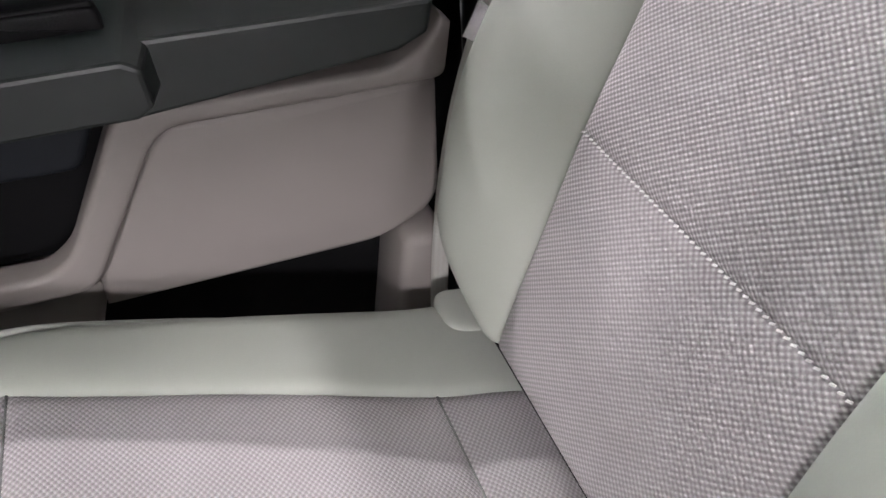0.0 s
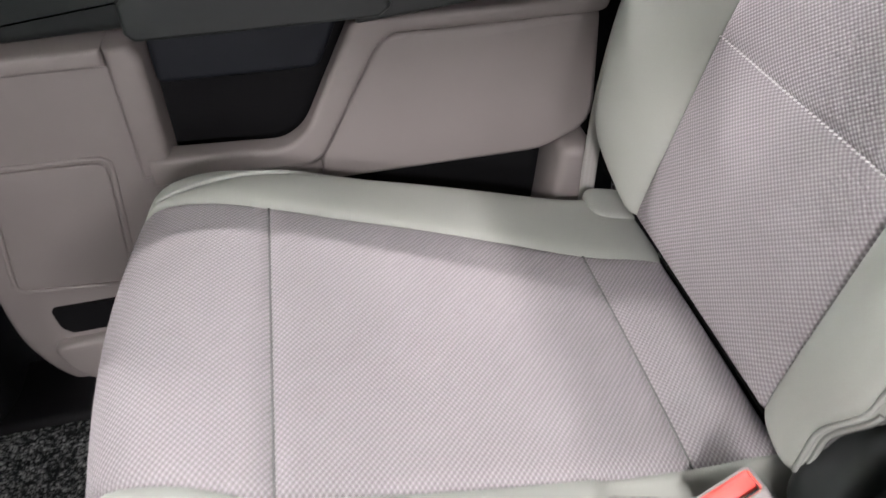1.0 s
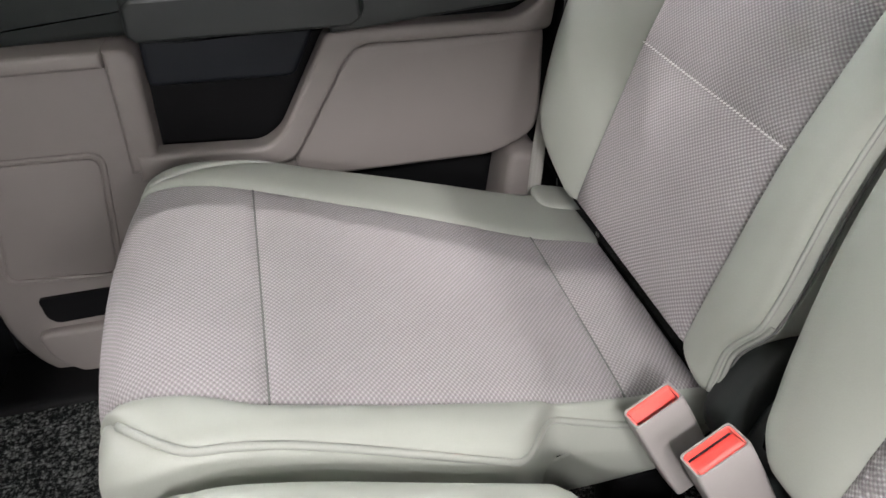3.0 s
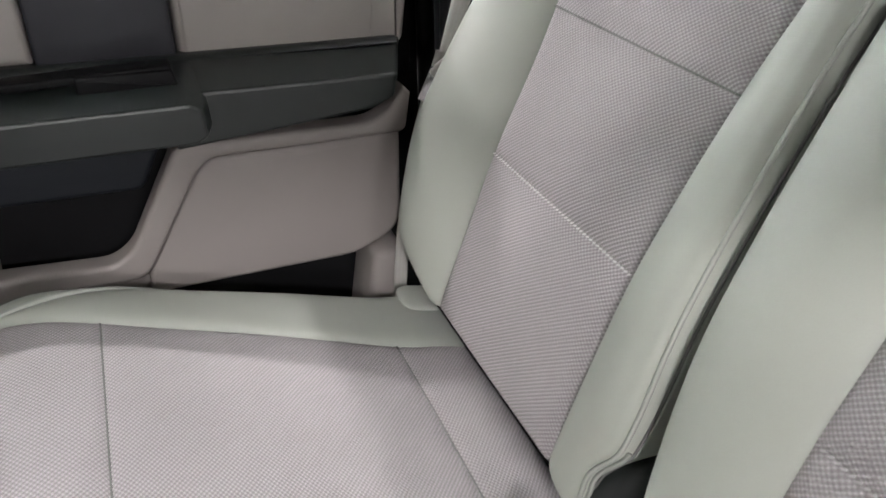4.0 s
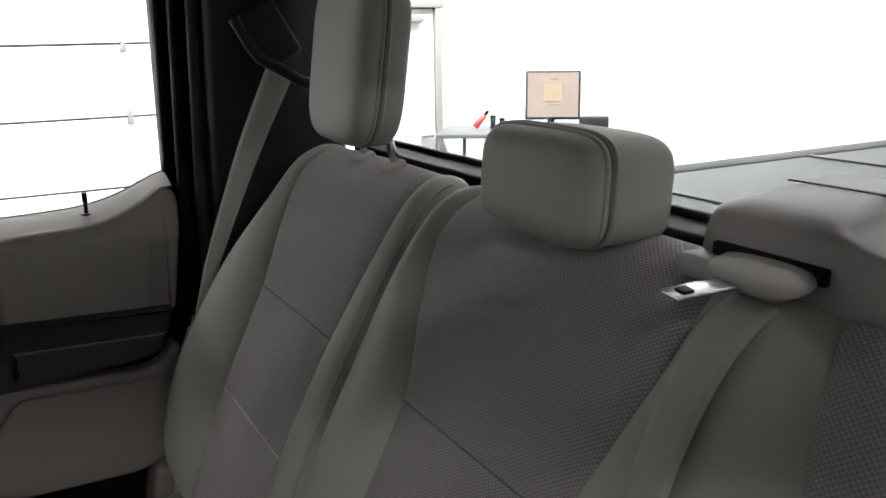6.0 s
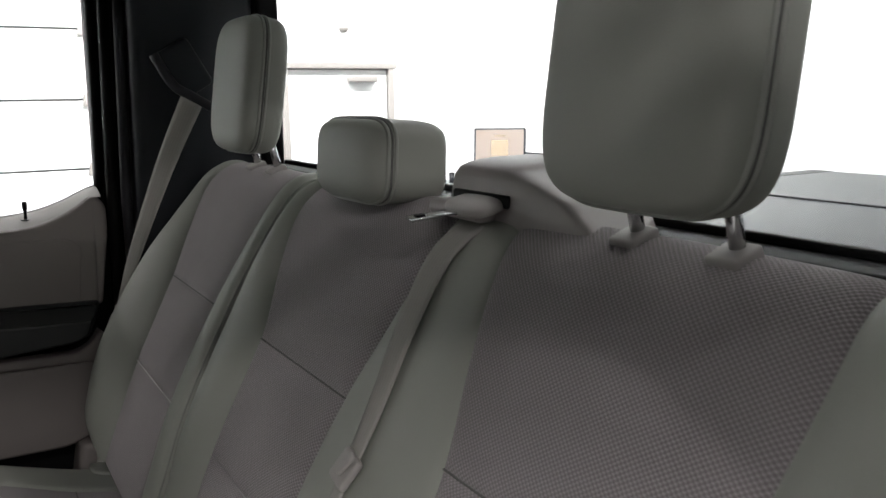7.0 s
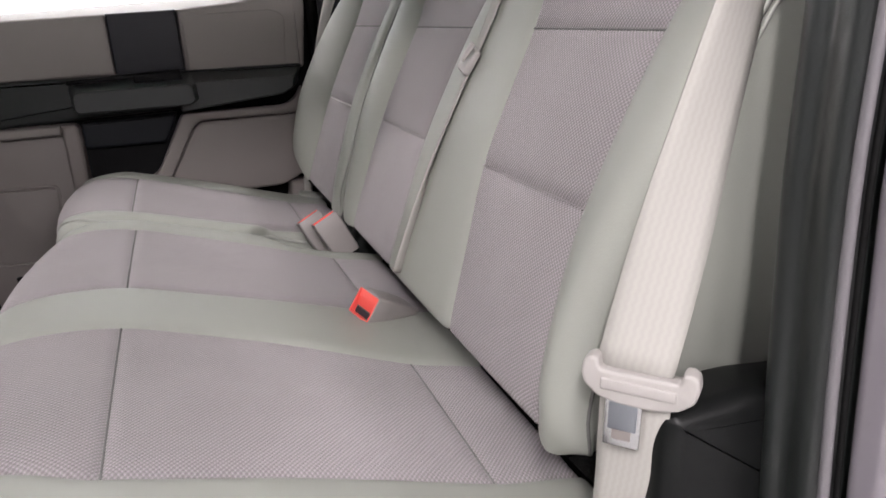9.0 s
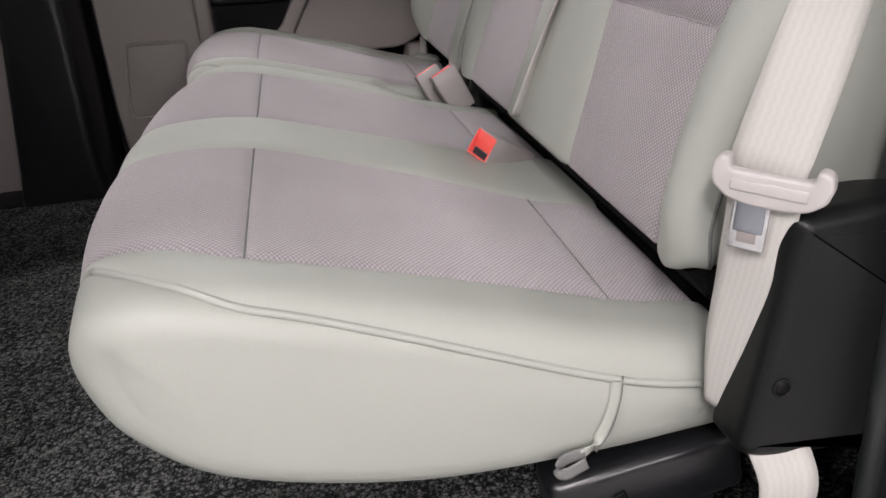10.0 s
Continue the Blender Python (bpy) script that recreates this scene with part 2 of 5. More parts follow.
def slab(name, outline, y0, y1, mat, parent=None, bevel=0.004, label="", kind=""):
    """A plate in the x-z plane: outline of (x, z), from y0 (the room side) to y1, its front edge rounded over."""
    pts = [Vector(p) for p in outline]
    n = len(pts)
    area = sum(pts[i - 1].x * pts[i].y - pts[i].x * pts[i - 1].y for i in range(n))
    if area < 0:
        pts = pts[::-1]
    sgn = 1 if y1 > y0 else -1
    inward = []
    for i in range(n):
        a, b = (pts[i] - pts[i - 1]).normalized(), (pts[(i + 1) % n] - pts[i]).normalized()
        na, nb = Vector((-a.y, a.x)), Vector((-b.y, b.x))
        m = na + nb
        m = m / max(0.5, m.dot(na))
        inward.append(m)
    rings = [(0.0, y1)]
    steps = 4 if bevel else 0
    for k in range(steps + 1):
        a = math.pi / 2 * k / max(1, steps)
        rings.append((bevel * (1 - math.cos(a)), y0 + sgn * bevel * (1 - math.sin(a))))
    bm = bmesh.new()
    vs = [[bm.verts.new((p.x + d.x * w, y, p.y + d.y * w)) for p, d in zip(pts, inward)] for w, y in rings]
    for r0, r1 in zip(vs, vs[1:]):
        for i in range(n):
            bm.faces.new((r0[i], r0[(i + 1) % n], r1[(i + 1) % n], r1[i]))
    bm.faces.new(vs[-1]), bm.faces.new(vs[0][::-1])
    return bm_part(name, bm, mat, parent, label, kind=kind)


def facet(name, back, front, y1, y0, mat, parent=None, soft=0.003, label=""):
    """A block with slanting flanks: outline back (x, z) at y1, drawn in to outline front at y0."""
    bm = bmesh.new()
    a, b = ([bm.verts.new((x, y, z)) for x, z in pts] for pts, y in ((back, y1), (front, y0)))
    n = len(a)
    for k in range(n):
        bm.faces.new((a[k], a[(k + 1) % n], b[(k + 1) % n], b[k]))
    bm.faces.new(a[::-1]), bm.faces.new(b)
    bmesh.ops.recalc_face_normals(bm, faces=bm.faces)
    bmesh.ops.bevel(bm, geom=bm.edges[:], offset=soft, segments=2, profile=0.5, affect="EDGES")
    ob = bm_part(name, bm, mat, parent, label)
    ob.data.set_sharp_from_angle(angle=radians(7))
    return ob


def rounded(points, radius, steps=4):
    """Rounds the corners of an outline."""
    out, n = [], len(points)
    for i, p in enumerate(points):
        p, a, b = Vector(p), Vector(points[i - 1]), Vector(points[(i + 1) % n])
        r = radius[i] if isinstance(radius, (list, tuple)) else radius
        r = min(r, (a - p).length * 0.45, (b - p).length * 0.45)
        if r <= 0:
            out.append(tuple(p))
            continue
        s, e = p + (a - p).normalized() * r, p + (b - p).normalized() * r
        for k in range(steps + 1):
            t = k / steps
            out.append(tuple(s * (1 - t) ** 2 + p * 2 * t * (1 - t) + e * t * t))
    return out


def smooth_path(points, per=8):
    pts = [Vector(p) for p in points]
    pts = [2 * pts[0] - pts[1]] + pts + [2 * pts[-1] - pts[-2]]
    out = []
    for i in range(1, len(pts) - 2):
        p0, p1, p2, p3 = pts[i - 1:i + 3]
        for k in range(per):
            t = k / per
            out.append(0.5 * (2 * p1 + (p2 - p0) * t + (2 * p0 - 5 * p1 + 4 * p2 - p3) * t * t + (3 * p1 - p0 - 3 * p2 + p3) * t ** 3))
    return out + [pts[-2]]


def tube(name, points, radius, mat, parent=None, sides=8, label="", smooth=True, closed=False, kind=""):
    pts = [Vector(p) for p in points]
    n = len(pts)
    verts, faces = [], []
    side = None
    for i, p in enumerate(pts):
        d = (pts[(i + 1) % n] - pts[i - 1]) if closed else (pts[min(i + 1, n - 1)] - pts[max(i - 1, 0)])
        d.normalize()
        if side is None:
            side = d.orthogonal().normalized()
        side = (side - d * side.dot(d)).normalized()
        up = d.cross(side)
        for k in range(sides):
            a = 2 * math.pi * k / sides
            verts.append(p + (side * math.cos(a) + up * math.sin(a)) * radius)
    for i in range(n if closed else n - 1):
        for k in range(sides):
            k2, j = (k + 1) % sides, (i + 1) % n
            faces.append((i * sides + k, i * sides + k2, j * sides + k2, j * sides + k))
    if not closed:
        faces += [tuple(range(sides))[::-1], tuple((n - 1) * sides + k for k in range(sides))]
    return mesh_part(name, verts, faces, mat, parent, label, smooth=smooth, kind=kind)


def ribbon(name, points, across, width, mat, parent=None, thick=0.0018, per=10, label=""):
    """A strap along points; across gives its crosswise direction at each of them, width one number or one for each."""
    path = smooth_path(points, per)
    n, m = len(path), len(points) - 1
    verts, faces, uvs, run = [], [], [], 0.0
    cols = 6
    for i, p in enumerate(path):
        t = i / (n - 1) * m
        k, f = min(int(t), m - 1), t - min(int(t), m - 1)
        w = Vector(across[k]).lerp(Vector(across[k + 1]), f).normalized()
        wd = width if isinstance(width, float) else width[k] * (1 - f) + width[k + 1] * f
        d = (path[min(i + 1, n - 1)] - path[max(i - 1, 0)]).normalized()
        w = (w - d * w.dot(d)).normalized()
        nn = w.cross(d)
        run += (p - path[i - 1]).length if i else 0
        for s in (1, -1):
            for c in range(cols):
                u = c / (cols - 1) - 0.5
                edge = 0.35 if c in (0, cols - 1) else 1
                verts.append(p + w * wd * u + nn * s * thick * edge)
                uvs.append((u * wd, run))
    row = 2 * cols
    for i in range(n - 1):
        for c in range(cols - 1):
            a = i * row + c
            faces.append((a, a + 1, a + row + 1, a + row))
            b = a + cols
            faces.append((b, b + row, b + row + 1, b + 1))
        a = i * row
        faces.append((a, a + row, a + row + cols, a + cols))
        a = i * row + cols - 1
        faces.append((a, a + cols, a + row + cols, a + row))
    for base in (0, (n - 1) * row):
        faces.append(tuple(base + c for c in range(cols)) + tuple(base + cols + c for c in reversed(range(cols))))
    return mesh_part(name, verts, faces, mat, parent, label, uvs)


class Profile:
    """A side outline in x-z, gone along by its length."""

    def __init__(self, points, per=14):
        p = smooth_path([(x, 0, z) for x, z in points], per)
        self.p = np.array([(v.x, v.z) for v in p])
        self.s = np.concatenate([[0], np.cumsum(np.linalg.norm(np.diff(self.p, axis=0), axis=1))])
        self.length = self.s[-1]

    def at(self, v):
        return np.array([np.interp(v, self.s, self.p[:, 0]), np.interp(v, self.s, self.p[:, 1])])

    def normal(self, v):
        d = self.at(min(v + 0.006, self.length)) - self.at(max(v - 0.006, 0))
        d = d / np.linalg.norm(d)
        return np.array([-d[1], d[0]])

    def near(self, x, z, lo=0.0, hi=None):
        hi = self.length if hi is None else hi
        vs = np.linspace(lo, hi, 600)
        return float(min(vs, key=lambda v: np.hypot(*(self.at(v) - (x, z)))))


SIDE = 0.1


class Shell:
    """A padded form: the outline swept across from lo(v) to hi(v), rolled over at both flanks and closed towards a spine."""

    def __init__(self, profile, lo, hi, r, spine, bump, dx=0.0, flank=None, rolls=(1, 1), crown=0.0, sag=None, plan=None, laps=(1, 1)):
        self.dx, self.flank, self.rolls, self.crown, self.sag, self.plan, self.laps = dx, flank, rolls, crown, sag, plan, laps
        self.ends = (lo(profile.length / 2), hi(profile.length / 2))
        self.profile, self.lo, self.hi, self.r, self.spine, self.bump = profile, lo, hi, r, spine, bump

    def span(self, v):
        r0, r1 = self.rv(v, 0), self.rv(v, 1)
        return self.lo(v) + r0 - r0 * math.pi / 2 - SIDE, self.hi(v) - r1 + r1 * math.pi / 2 + SIDE

    def rv(self, v, high):
        k = self.rolls[high]
        return (self.r(v) if callable(self.r) else self.r) * (k(v) if callable(k) else k)

    def turn(self, v, high, k):
        """Where the panel's width stands after a share k of the flank's roll."""
        r = self.rv(v, high)
        return self.hi(v) - r + r * math.pi / 2 * k if high else self.lo(v) + r - r * math.pi / 2 * k

    def point(self, a, v, dip=0.0):
        r0, r1 = self.rv(v, 0), self.rv(v, 1)
        lo, hi = self.lo(v) + r0, self.hi(v) - r1
        p, n = self.profile.at(v), self.profile.normal(v)
        if lo <= a <= hi:
            y, h = a, self.bump(a, v)
            q = p + n * (h - dip)
        else:
            edge, sgn, r = (hi, 1, r1) if a > hi else (lo, -1, r0)
            w = r * math.pi / 2
            d = abs(a - edge)
            h = self.bump(edge, v)
            if d < w:
                y, q = edge + sgn * r * math.sin(d / r), p + n * (h - r * (1 - math.cos(d / r)) - dip)
            else:
                t = min(1, (d - w) / SIDE) * self.laps[sgn > 0]
                y, q = edge + sgn * (r + 0.002 * math.sin(math.pi / 2 * min(1, t)) - 0.02 * max(0, t - 1)), p + n * (h - r)
                s0, s1 = self.spine
                k = max(0, min(1, np.dot(q - s0, s1 - s0) / np.dot(s1 - s0, s1 - s0)))
                start = q[0]
                q = q * (1 - t) + (s0 + (s1 - s0) * k) * t
                if self.plan:
                    y += self.plan[sgn > 0](q[0] + (p[0] - start) * max(0, 1 - t)) - edge - sgn * r
                elif self.flank:
                    y += (self.flank[sgn > 0](v) - edge - sgn * r) * step(t, 0, 1)
        if self.sag:
            q = q - self.sag(y, v) * np.array([-0.25, 0.95])
        if self.crown:
            l, h = self.ends
            q = q - np.array([self.crown * max(0, 1 - ((2 * y - l - h) / (h - l)) ** 2) * step(-q[0], -0.01, 0.10), 0])
        return Vector((q[0] + self.dx, y, q[1]))


def spread(n):
    return [0.5 * (t + 0.5 - 0.5 * math.cos(math.pi * t)) for t in (i / n for i in range(n + 1))]


def panel(name, shell, a0, a1, cuts, mat, parent, nu=22, seams="lrbt", deep=0.005, wide=0.007, puff=0.0, label=""):
    """A sewn panel of a padded form, drawn in along its seams. cuts: (from, to, steps) along the outline."""
    verts, uvs, faces, vs = [], [], [], []
    for c0, c1, n in cuts:
        vs += [c0 + (c1 - c0) * t for t in spread(n)][1 if vs else 0:]
    b0, b1 = vs[0], vs[-1]
    for v in vs:
        for tu in spread(nu):
            c0, c1 = a0(v), a1(v)
            a = c0 + (c1 - c0) * tu
            d = 1.0
            for key, dist in (("l", a - c0), ("r", c1 - a), ("b", v - b0), ("t", b1 - v)):
                if key in seams:
                    d = min(d, abs(dist))
            dip = deep * math.exp(-(d / wide)) - puff * math.sin(math.pi * tu) * math.sin(math.pi * (v - b0) / (b1 - b0))
            verts.append(shell.point(a, v, dip))
            uvs.append((a, v))
    row = nu + 1
    for j in range(len(vs) - 1):
        for i in range(nu):
            k = j * row + i
            faces.append((k, k + 1, k + row + 1, k + row))
    return mesh_part(name, verts, faces, mat, parent, label, uvs)


def step(x, a, b):
    t = max(0.0, min(1.0, (x - a) / (b - a)))
    return t * t * (3 - 2 * t)


def lerp_table(table):
    """A smooth curve through the pairs that never overshoots them."""
    xs, ys = np.array([t[0] for t in table], float), np.array([t[1] for t in table], float)
    gaps = np.diff(xs)
    slope = np.diff(ys) / gaps
    rise = np.concatenate([[slope[0]], (slope[1:] + slope[:-1]) / 2, [slope[-1]]])
    for k in range(1, len(xs) - 1):
        if slope[k - 1] * slope[k] <= 0:
            rise[k] = 0
        else:
            rise[k] = math.copysign(min(abs(rise[k]), 3 * abs(slope[k - 1]), 3 * abs(slope[k])), slope[k])

    def f(v):
        if v <= xs[0] or v >= xs[-1]:
            return float(ys[0] if v <= xs[0] else ys[-1])
        k = int(np.searchsorted(xs, v)) - 1
        t = (v - xs[k]) / gaps[k]
        return float((1 + 2 * t) * (1 - t) ** 2 * ys[k] + t * (1 - t) ** 2 * gaps[k] * rise[k] + t * t * (3 - 2 * t) * ys[k + 1] - t * t * (1 - t) * gaps[k] * rise[k + 1])
    return f


# ---- the workshop round the vehicle ----
GROUND = -0.75


def plate(name, lo, hi, mat, label="", kind="structure", category=""):
    c = [(a + b) / 2 for a, b in zip(lo, hi)]
    ob = rbox(name, c, [b - a for a, b in zip(lo, hi)], mat, bevel=0.0)
    return tagged(ob, label, category, kind=kind)


plate("ground", (-11, -13, GROUND - 0.1), (12, 6, GROUND), CONCRETE, "sealed grey concrete workshop floor")
plate("wall_north", (-11, 5.45, GROUND), (12, 5.6, 4.4), WALL, "white painted workshop wall")
plate("wall_south", (-11, -13.15, GROUND), (12, -13, 4.4), BOUNCE_GREY, "unseen workshop wall, grey to cut bounced light")
plate("wall_west", (-11.15, -13, GROUND), (-11, 5.6, 4.4), BOUNCE_GREY, "unseen workshop wall, grey to cut bounced light")
plate("wall_east", (12, -13, GROUND), (12.15, 5.6, 4.4), WALL, "white painted workshop wall")
plate("ceiling", (-11, -13, 4.4), (12, 5.6, 4.5), BOUNCE_GREY, "unseen workshop ceiling, grey to cut bounced light")


def garage_door():
    d = thing("garage_door", (0.2, 5.42, GROUND), "white sectional garage door with flat panels", "garage door", kind="structure")
    for k in range(6):
        z0 = -0.88 + 0.475 * k
        rbox("panel", (0.15, 5.415, z0 + 0.2375), (4.2, 0.04, 0.461), WALL, d, 0.006)
        rbox("joint", (0.15, 5.428, z0 + 0.475), (4.18, 0.01, 0.018), TABLE, d, 0.0)
        for hx in (-1.0, 1.05):
            rbox("hinge", (hx, 5.385, z0 + 0.475), (0.05, 0.02, 0.09), BUCKLE, d, 0.006, taper=(0.35, 1))
    for x in (2.29, 2.40):
        rbox("door_trim", (x, 5.41, 1.0), (0.05, 0.06, 3.5), WALL, d, 0.006)
    return d


def wall_door():
    d = thing("door_1", (2.95, 5.42, GROUND), "white closed flush door with a door closer", "door", kind="structure")
    rbox("door_leaf", (2.95, 5.425, 0.24), (0.86, 0.04, 1.98), WALL, d, 0.004)
    for x in (2.49, 3.41):
        rbox("door_frame", (x, 5.41, 0.26), (0.05, 0.07, 2.02), BUCKLE, d, 0.005)
    rbox("door_frame", (2.95, 5.41, 1.265), (1.02, 0.08, 0.05), BUCKLE, d, 0.005)
    rbox("door_closer", (3.15, 5.38, 1.16), (0.26, 0.05, 0.05), BUCKLE, d, 0.01)
    rbox("door_handle", (3.28, 5.37, 0.25), (0.12, 0.05, 0.03), CHROME, d, 0.01)
    return d


garage_door()
wall_door()
sensor = thing("wall_fitting", (3.02, 5.43, 1.56), "small round grey wall fitting", "fitting")
tube("cover", [(3.02, 5.45, 1.56), (3.02, 5.41, 1.56)], 0.035, BUCKLE, sensor, 16)


def desk_with_screen():
    d = thing("folding_table", (3.75, 4.85, GROUND), "grey folding table with crossed steel legs", "table")
    rbox("tabletop", (3.75, 4.85, 0.30), (1.10, 0.6, 0.035), TABLE, d, 0.01, turn=(0, 0, -38))
    for sx in (-0.38, 0.38):
        for sy in (-0.22, 0.22):
            tube("leg", [(3.75 + sx, 4.85 - sx * 0.78 + sy, 0.29), (3.75 + sx * 0.6, 4.85 - sx * 0.4 - sy, GROUND)], 0.014, TABLE, d)
    m = thing("monitor", (3.99, 4.76, 0.32), "square computer monitor with a pale page on screen", "monitor")
    base = pose(4.04, 4.72, 0.57, 80, 0, -39)
    rbox("casing", (0, 0, 0), (0.42, 0.37, 0.05), SLATE, m, 0.012, m=base)
    screen = material("pale_screen", (0.20, 0.155, 0.135), 0.3, vary=0.02)
    sb = screen.node_tree.nodes["Principled BSDF"]
    sb.inputs["Emission Color"].default_value, sb.inputs["Emission Strength"].default_value = (1, 0.80, 0.70, 1), 0.9
    rbox("screen", (0, 0, 0), (0.385, 0.335, 0.004), screen, m, 0.0, m=base @ pose(0, 0, 0.026))
    ink = material("screen_writing", (0.33, 0.25, 0.17), 0.4)
    for w, h, x, z in ((0.09, 0.012, 0.0, 0.12), (0.14, 0.13, 0.0, 0.02), (0.1, 0.012, 0.0, -0.07)):
        rbox("text_block", (0, 0, 0), (w, h, 0.003), ink, m, 0.0, m=base @ pose(x, z, 0.0285))
    tube("stand", [(4.04, 4.74, 0.33), (4.04, 4.74, 0.42)], 0.03, SLATE, m)
    rbox("foot", (4.02, 4.70, 0.325), (0.24, 0.2, 0.015), SLATE, m, 0.005, turn=(0, 0, -38))
    b = thing("bottle", (3.55, 5.0, 0.32), "red plastic spray bottle lying on the table", "bottle")
    tube("body", [(3.52, 5.02, 0.34), (3.58, 4.97, 0.43)], 0.025, RED, b, 12)
    tube("cap", [(3.58, 4.97, 0.43), (3.60, 4.955, 0.46)], 0.012, BLACK, b, 10)
    x = thing("box", (4.20, 4.42, 0.318), "dark box with a white lid on the table", "box")
    rbox("carton", (4.20, 4.42, 0.37), (0.22, 0.16, 0.10), SLATE, x, 0.005, turn=(0, 0, -38))
    rbox("lid", (4.20, 4.42, 0.44), (0.20, 0.15, 0.04), WALL, x, 0.015, turn=(0, 0, -38))
    for cx, cy, h in ((3.66, 4.98, 0.09), (3.71, 4.93, 0.07)):
        c = thing("cup", (cx, cy, 0.32), "small dark container on the table", "container", "things on the table")
        tube("body", [(cx, cy, 0.318), (cx, cy, 0.318 + h)], 0.022, SLATE, c, 12)
        tube("lid", [(cx, cy, 0.318 + h), (cx, cy, 0.33 + h)], 0.024, BLACK, c, 12)


desk_with_screen()

# ---- the cab: floor, roof, rear wall, pillars ----
bm = bmesh.new()
bmesh.ops.create_grid(bm, x_segments=120, y_segments=90, size=0.5)
for v in bm.verts:
    v.co = Vector((-0.42 + v.co.x * 2.3, v.co.y * 1.64, 0.07 + 0.004 * noise.noise(v.co * 9)))
tagged(bm_part("floor", bm, CARPET), "charcoal speckled loop carpet on the cab floor", kind="structure")
plate("floor_pan", (-1.6, -0.82, -0.02), (0.76, 0.82, 0.055), BLACK, "black cab floor pan")
# unseen headliner and roof, added to close the cab and shade the seats
plate("ceiling_cab", (-1.3, -0.745, 1.335), (0.78, 0.745, 1.37), HEADLINER, "unseen grey cloth cab headliner, added to block light")
plate("roof", (-1.32, -0.75, 1.375), (0.80, 0.75, 1.40), PAINT, "unseen silver painted cab roof, added to block light")


def rear_wall():
    w = thing("wall_rear", (0.74, 0, 0.07), "black trimmed rear cab wall below a wide window", "wall", kind="structure")
    rbox("lower_panel", (0.755, 0, 0.46), (0.05, 1.62, 0.77), BACKCARPET, w, 0.01)
    rbox("window_ledge", (0.775, 0, 0.852), (0.06, 1.66, 0.022), RUBBER, w, 0.006)
    for y in (-0.875, 0.875):
        rbox("side_panel", (0.775, y, 1.09), (0.05, 0.08, 0.47), BLACK, w, 0.01)
    rbox("header", (0.76, 0, 1.31), (0.05, 1.70, 0.05), BLACK, w, 0.01)
    return w


rear_wall()
rw = thing("window_1", (0.80, 0, 0.863), "wide clear rear window with a black rubber edge", "window", kind="structure")
pane = rbox("pane", (0.80, 0, 1.075), (0.005, 1.66, 0.425), GLASS, rw, 0.0)
pane.visible_shadow = False
for z in (0.8665, 1.284):
    rbox("seal", (0.80, 0, z), (0.012, 1.66, 0.010), RUBBER, rw, 0.003)


def truck_bed():
    b = thing("truck_bed", (1.7, 0, 0.3), "pickup bed closed with a grey vinyl cover", "truck bed", kind="structure")
    rbox("cover", (1.75, 0, 0.735), (1.70, 1.52, 0.03), TONNEAU, b, 0.012)
    for y in (-0.80, 0.80):
        rbox("bed_rail", (1.75, y, 0.725), (1.74, 0.09, 0.05), BLACK, b, 0.015)
        rbox("bed_side", (1.75, y * 1.06, 0.35), (1.74, 0.10, 0.74), PAINT, b, 0.03)
    for x in (1.30, 1.90):
        rbox("cover_seam", (x, 0, 0.7515), (0.02, 1.50, 0.006), SLATE, b, 0.002)
    rbox("bed_front", (0.865, 0, 0.72), (0.075, 1.6, 0.06), BLACK, b, 0.01)
    rbox("tailgate", (2.63, 0, 0.36), (0.06, 1.5, 0.74), PAINT, b, 0.03)
    return b


truck_bed()


def column(name, sections, mat, parent=None, label="", kind="", n=14):
    """A pillar whose outline in plan is given at several heights: (z, [(x, y), ...])."""
    verts, faces = [], []
    k = len(sections[0][1])
    zs = np.linspace(sections[0][0], sections[-1][0], n)
    hs = [s[0] for s in sections]
    for z in zs:
        for i in range(k):
            verts.append((np.interp(z, hs, [s[1][i][0] for s in sections]), np.interp(z, hs, [s[1][i][1] for s in sections]), z))
    for j in range(n - 1):
        for i in range(k):
            i2 = (i + 1) % k
            faces.append((j * k + i, j * k + i2, (j + 1) * k + i2, (j + 1) * k + i))
    faces += [tuple(range(k))[::-1], tuple((n - 1) * k + i for i in range(k))]
    bm = bmesh.new()
    bv = [bm.verts.new(v) for v in verts]
    for f in faces:
        bm.faces.new([bv[i] for i in f])
    return bm_part(name, bm, mat, parent, label, kind=kind)


def far_pillar():
    p = thing("pillar_far", (0.6, 0.84, 0.07), "dark slate plastic rear pillar trim with window seals", "pillar", kind="structure")
    column("pillar_trim", [(0.07, rounded([(0.475, 0.80), (0.60, 0.80), (0.75, 0.86), (0.75, 0.95), (0.475, 0.95)], 0.03)),
                           (0.80, rounded([(0.480, 0.80), (0.60, 0.80), (0.75, 0.86), (0.75, 0.95), (0.480, 0.95)], 0.03)),
                           (1.34, rounded([(0.485, 0.75), (0.62, 0.76), (0.75, 0.84), (0.75, 0.92), (0.485, 0.92)], 0.03))], BLUEBLACK, p)
    for x, y, r, mt in ((0.443, 0.865, 0.012, RUBBER), (0.466, 0.842, 0.011, SLATE)):
        tube("seal", [(x, y, 0.08), (x, y, 0.80), (x + 0.01, y - 0.045, 1.33)], r, mt, p, 10)
    rbox("body_panel", (0.602, 0.962, 0.69), (0.336, 0.02, 1.3), BLACK, p, 0.0)
    rbox("lower_cover", (0.340, 0.835, 0.20), (0.050, 0.09, 0.27), TAUPE, p, 0.012, turn=(0, 9, 0))
    return p


far_pillar()


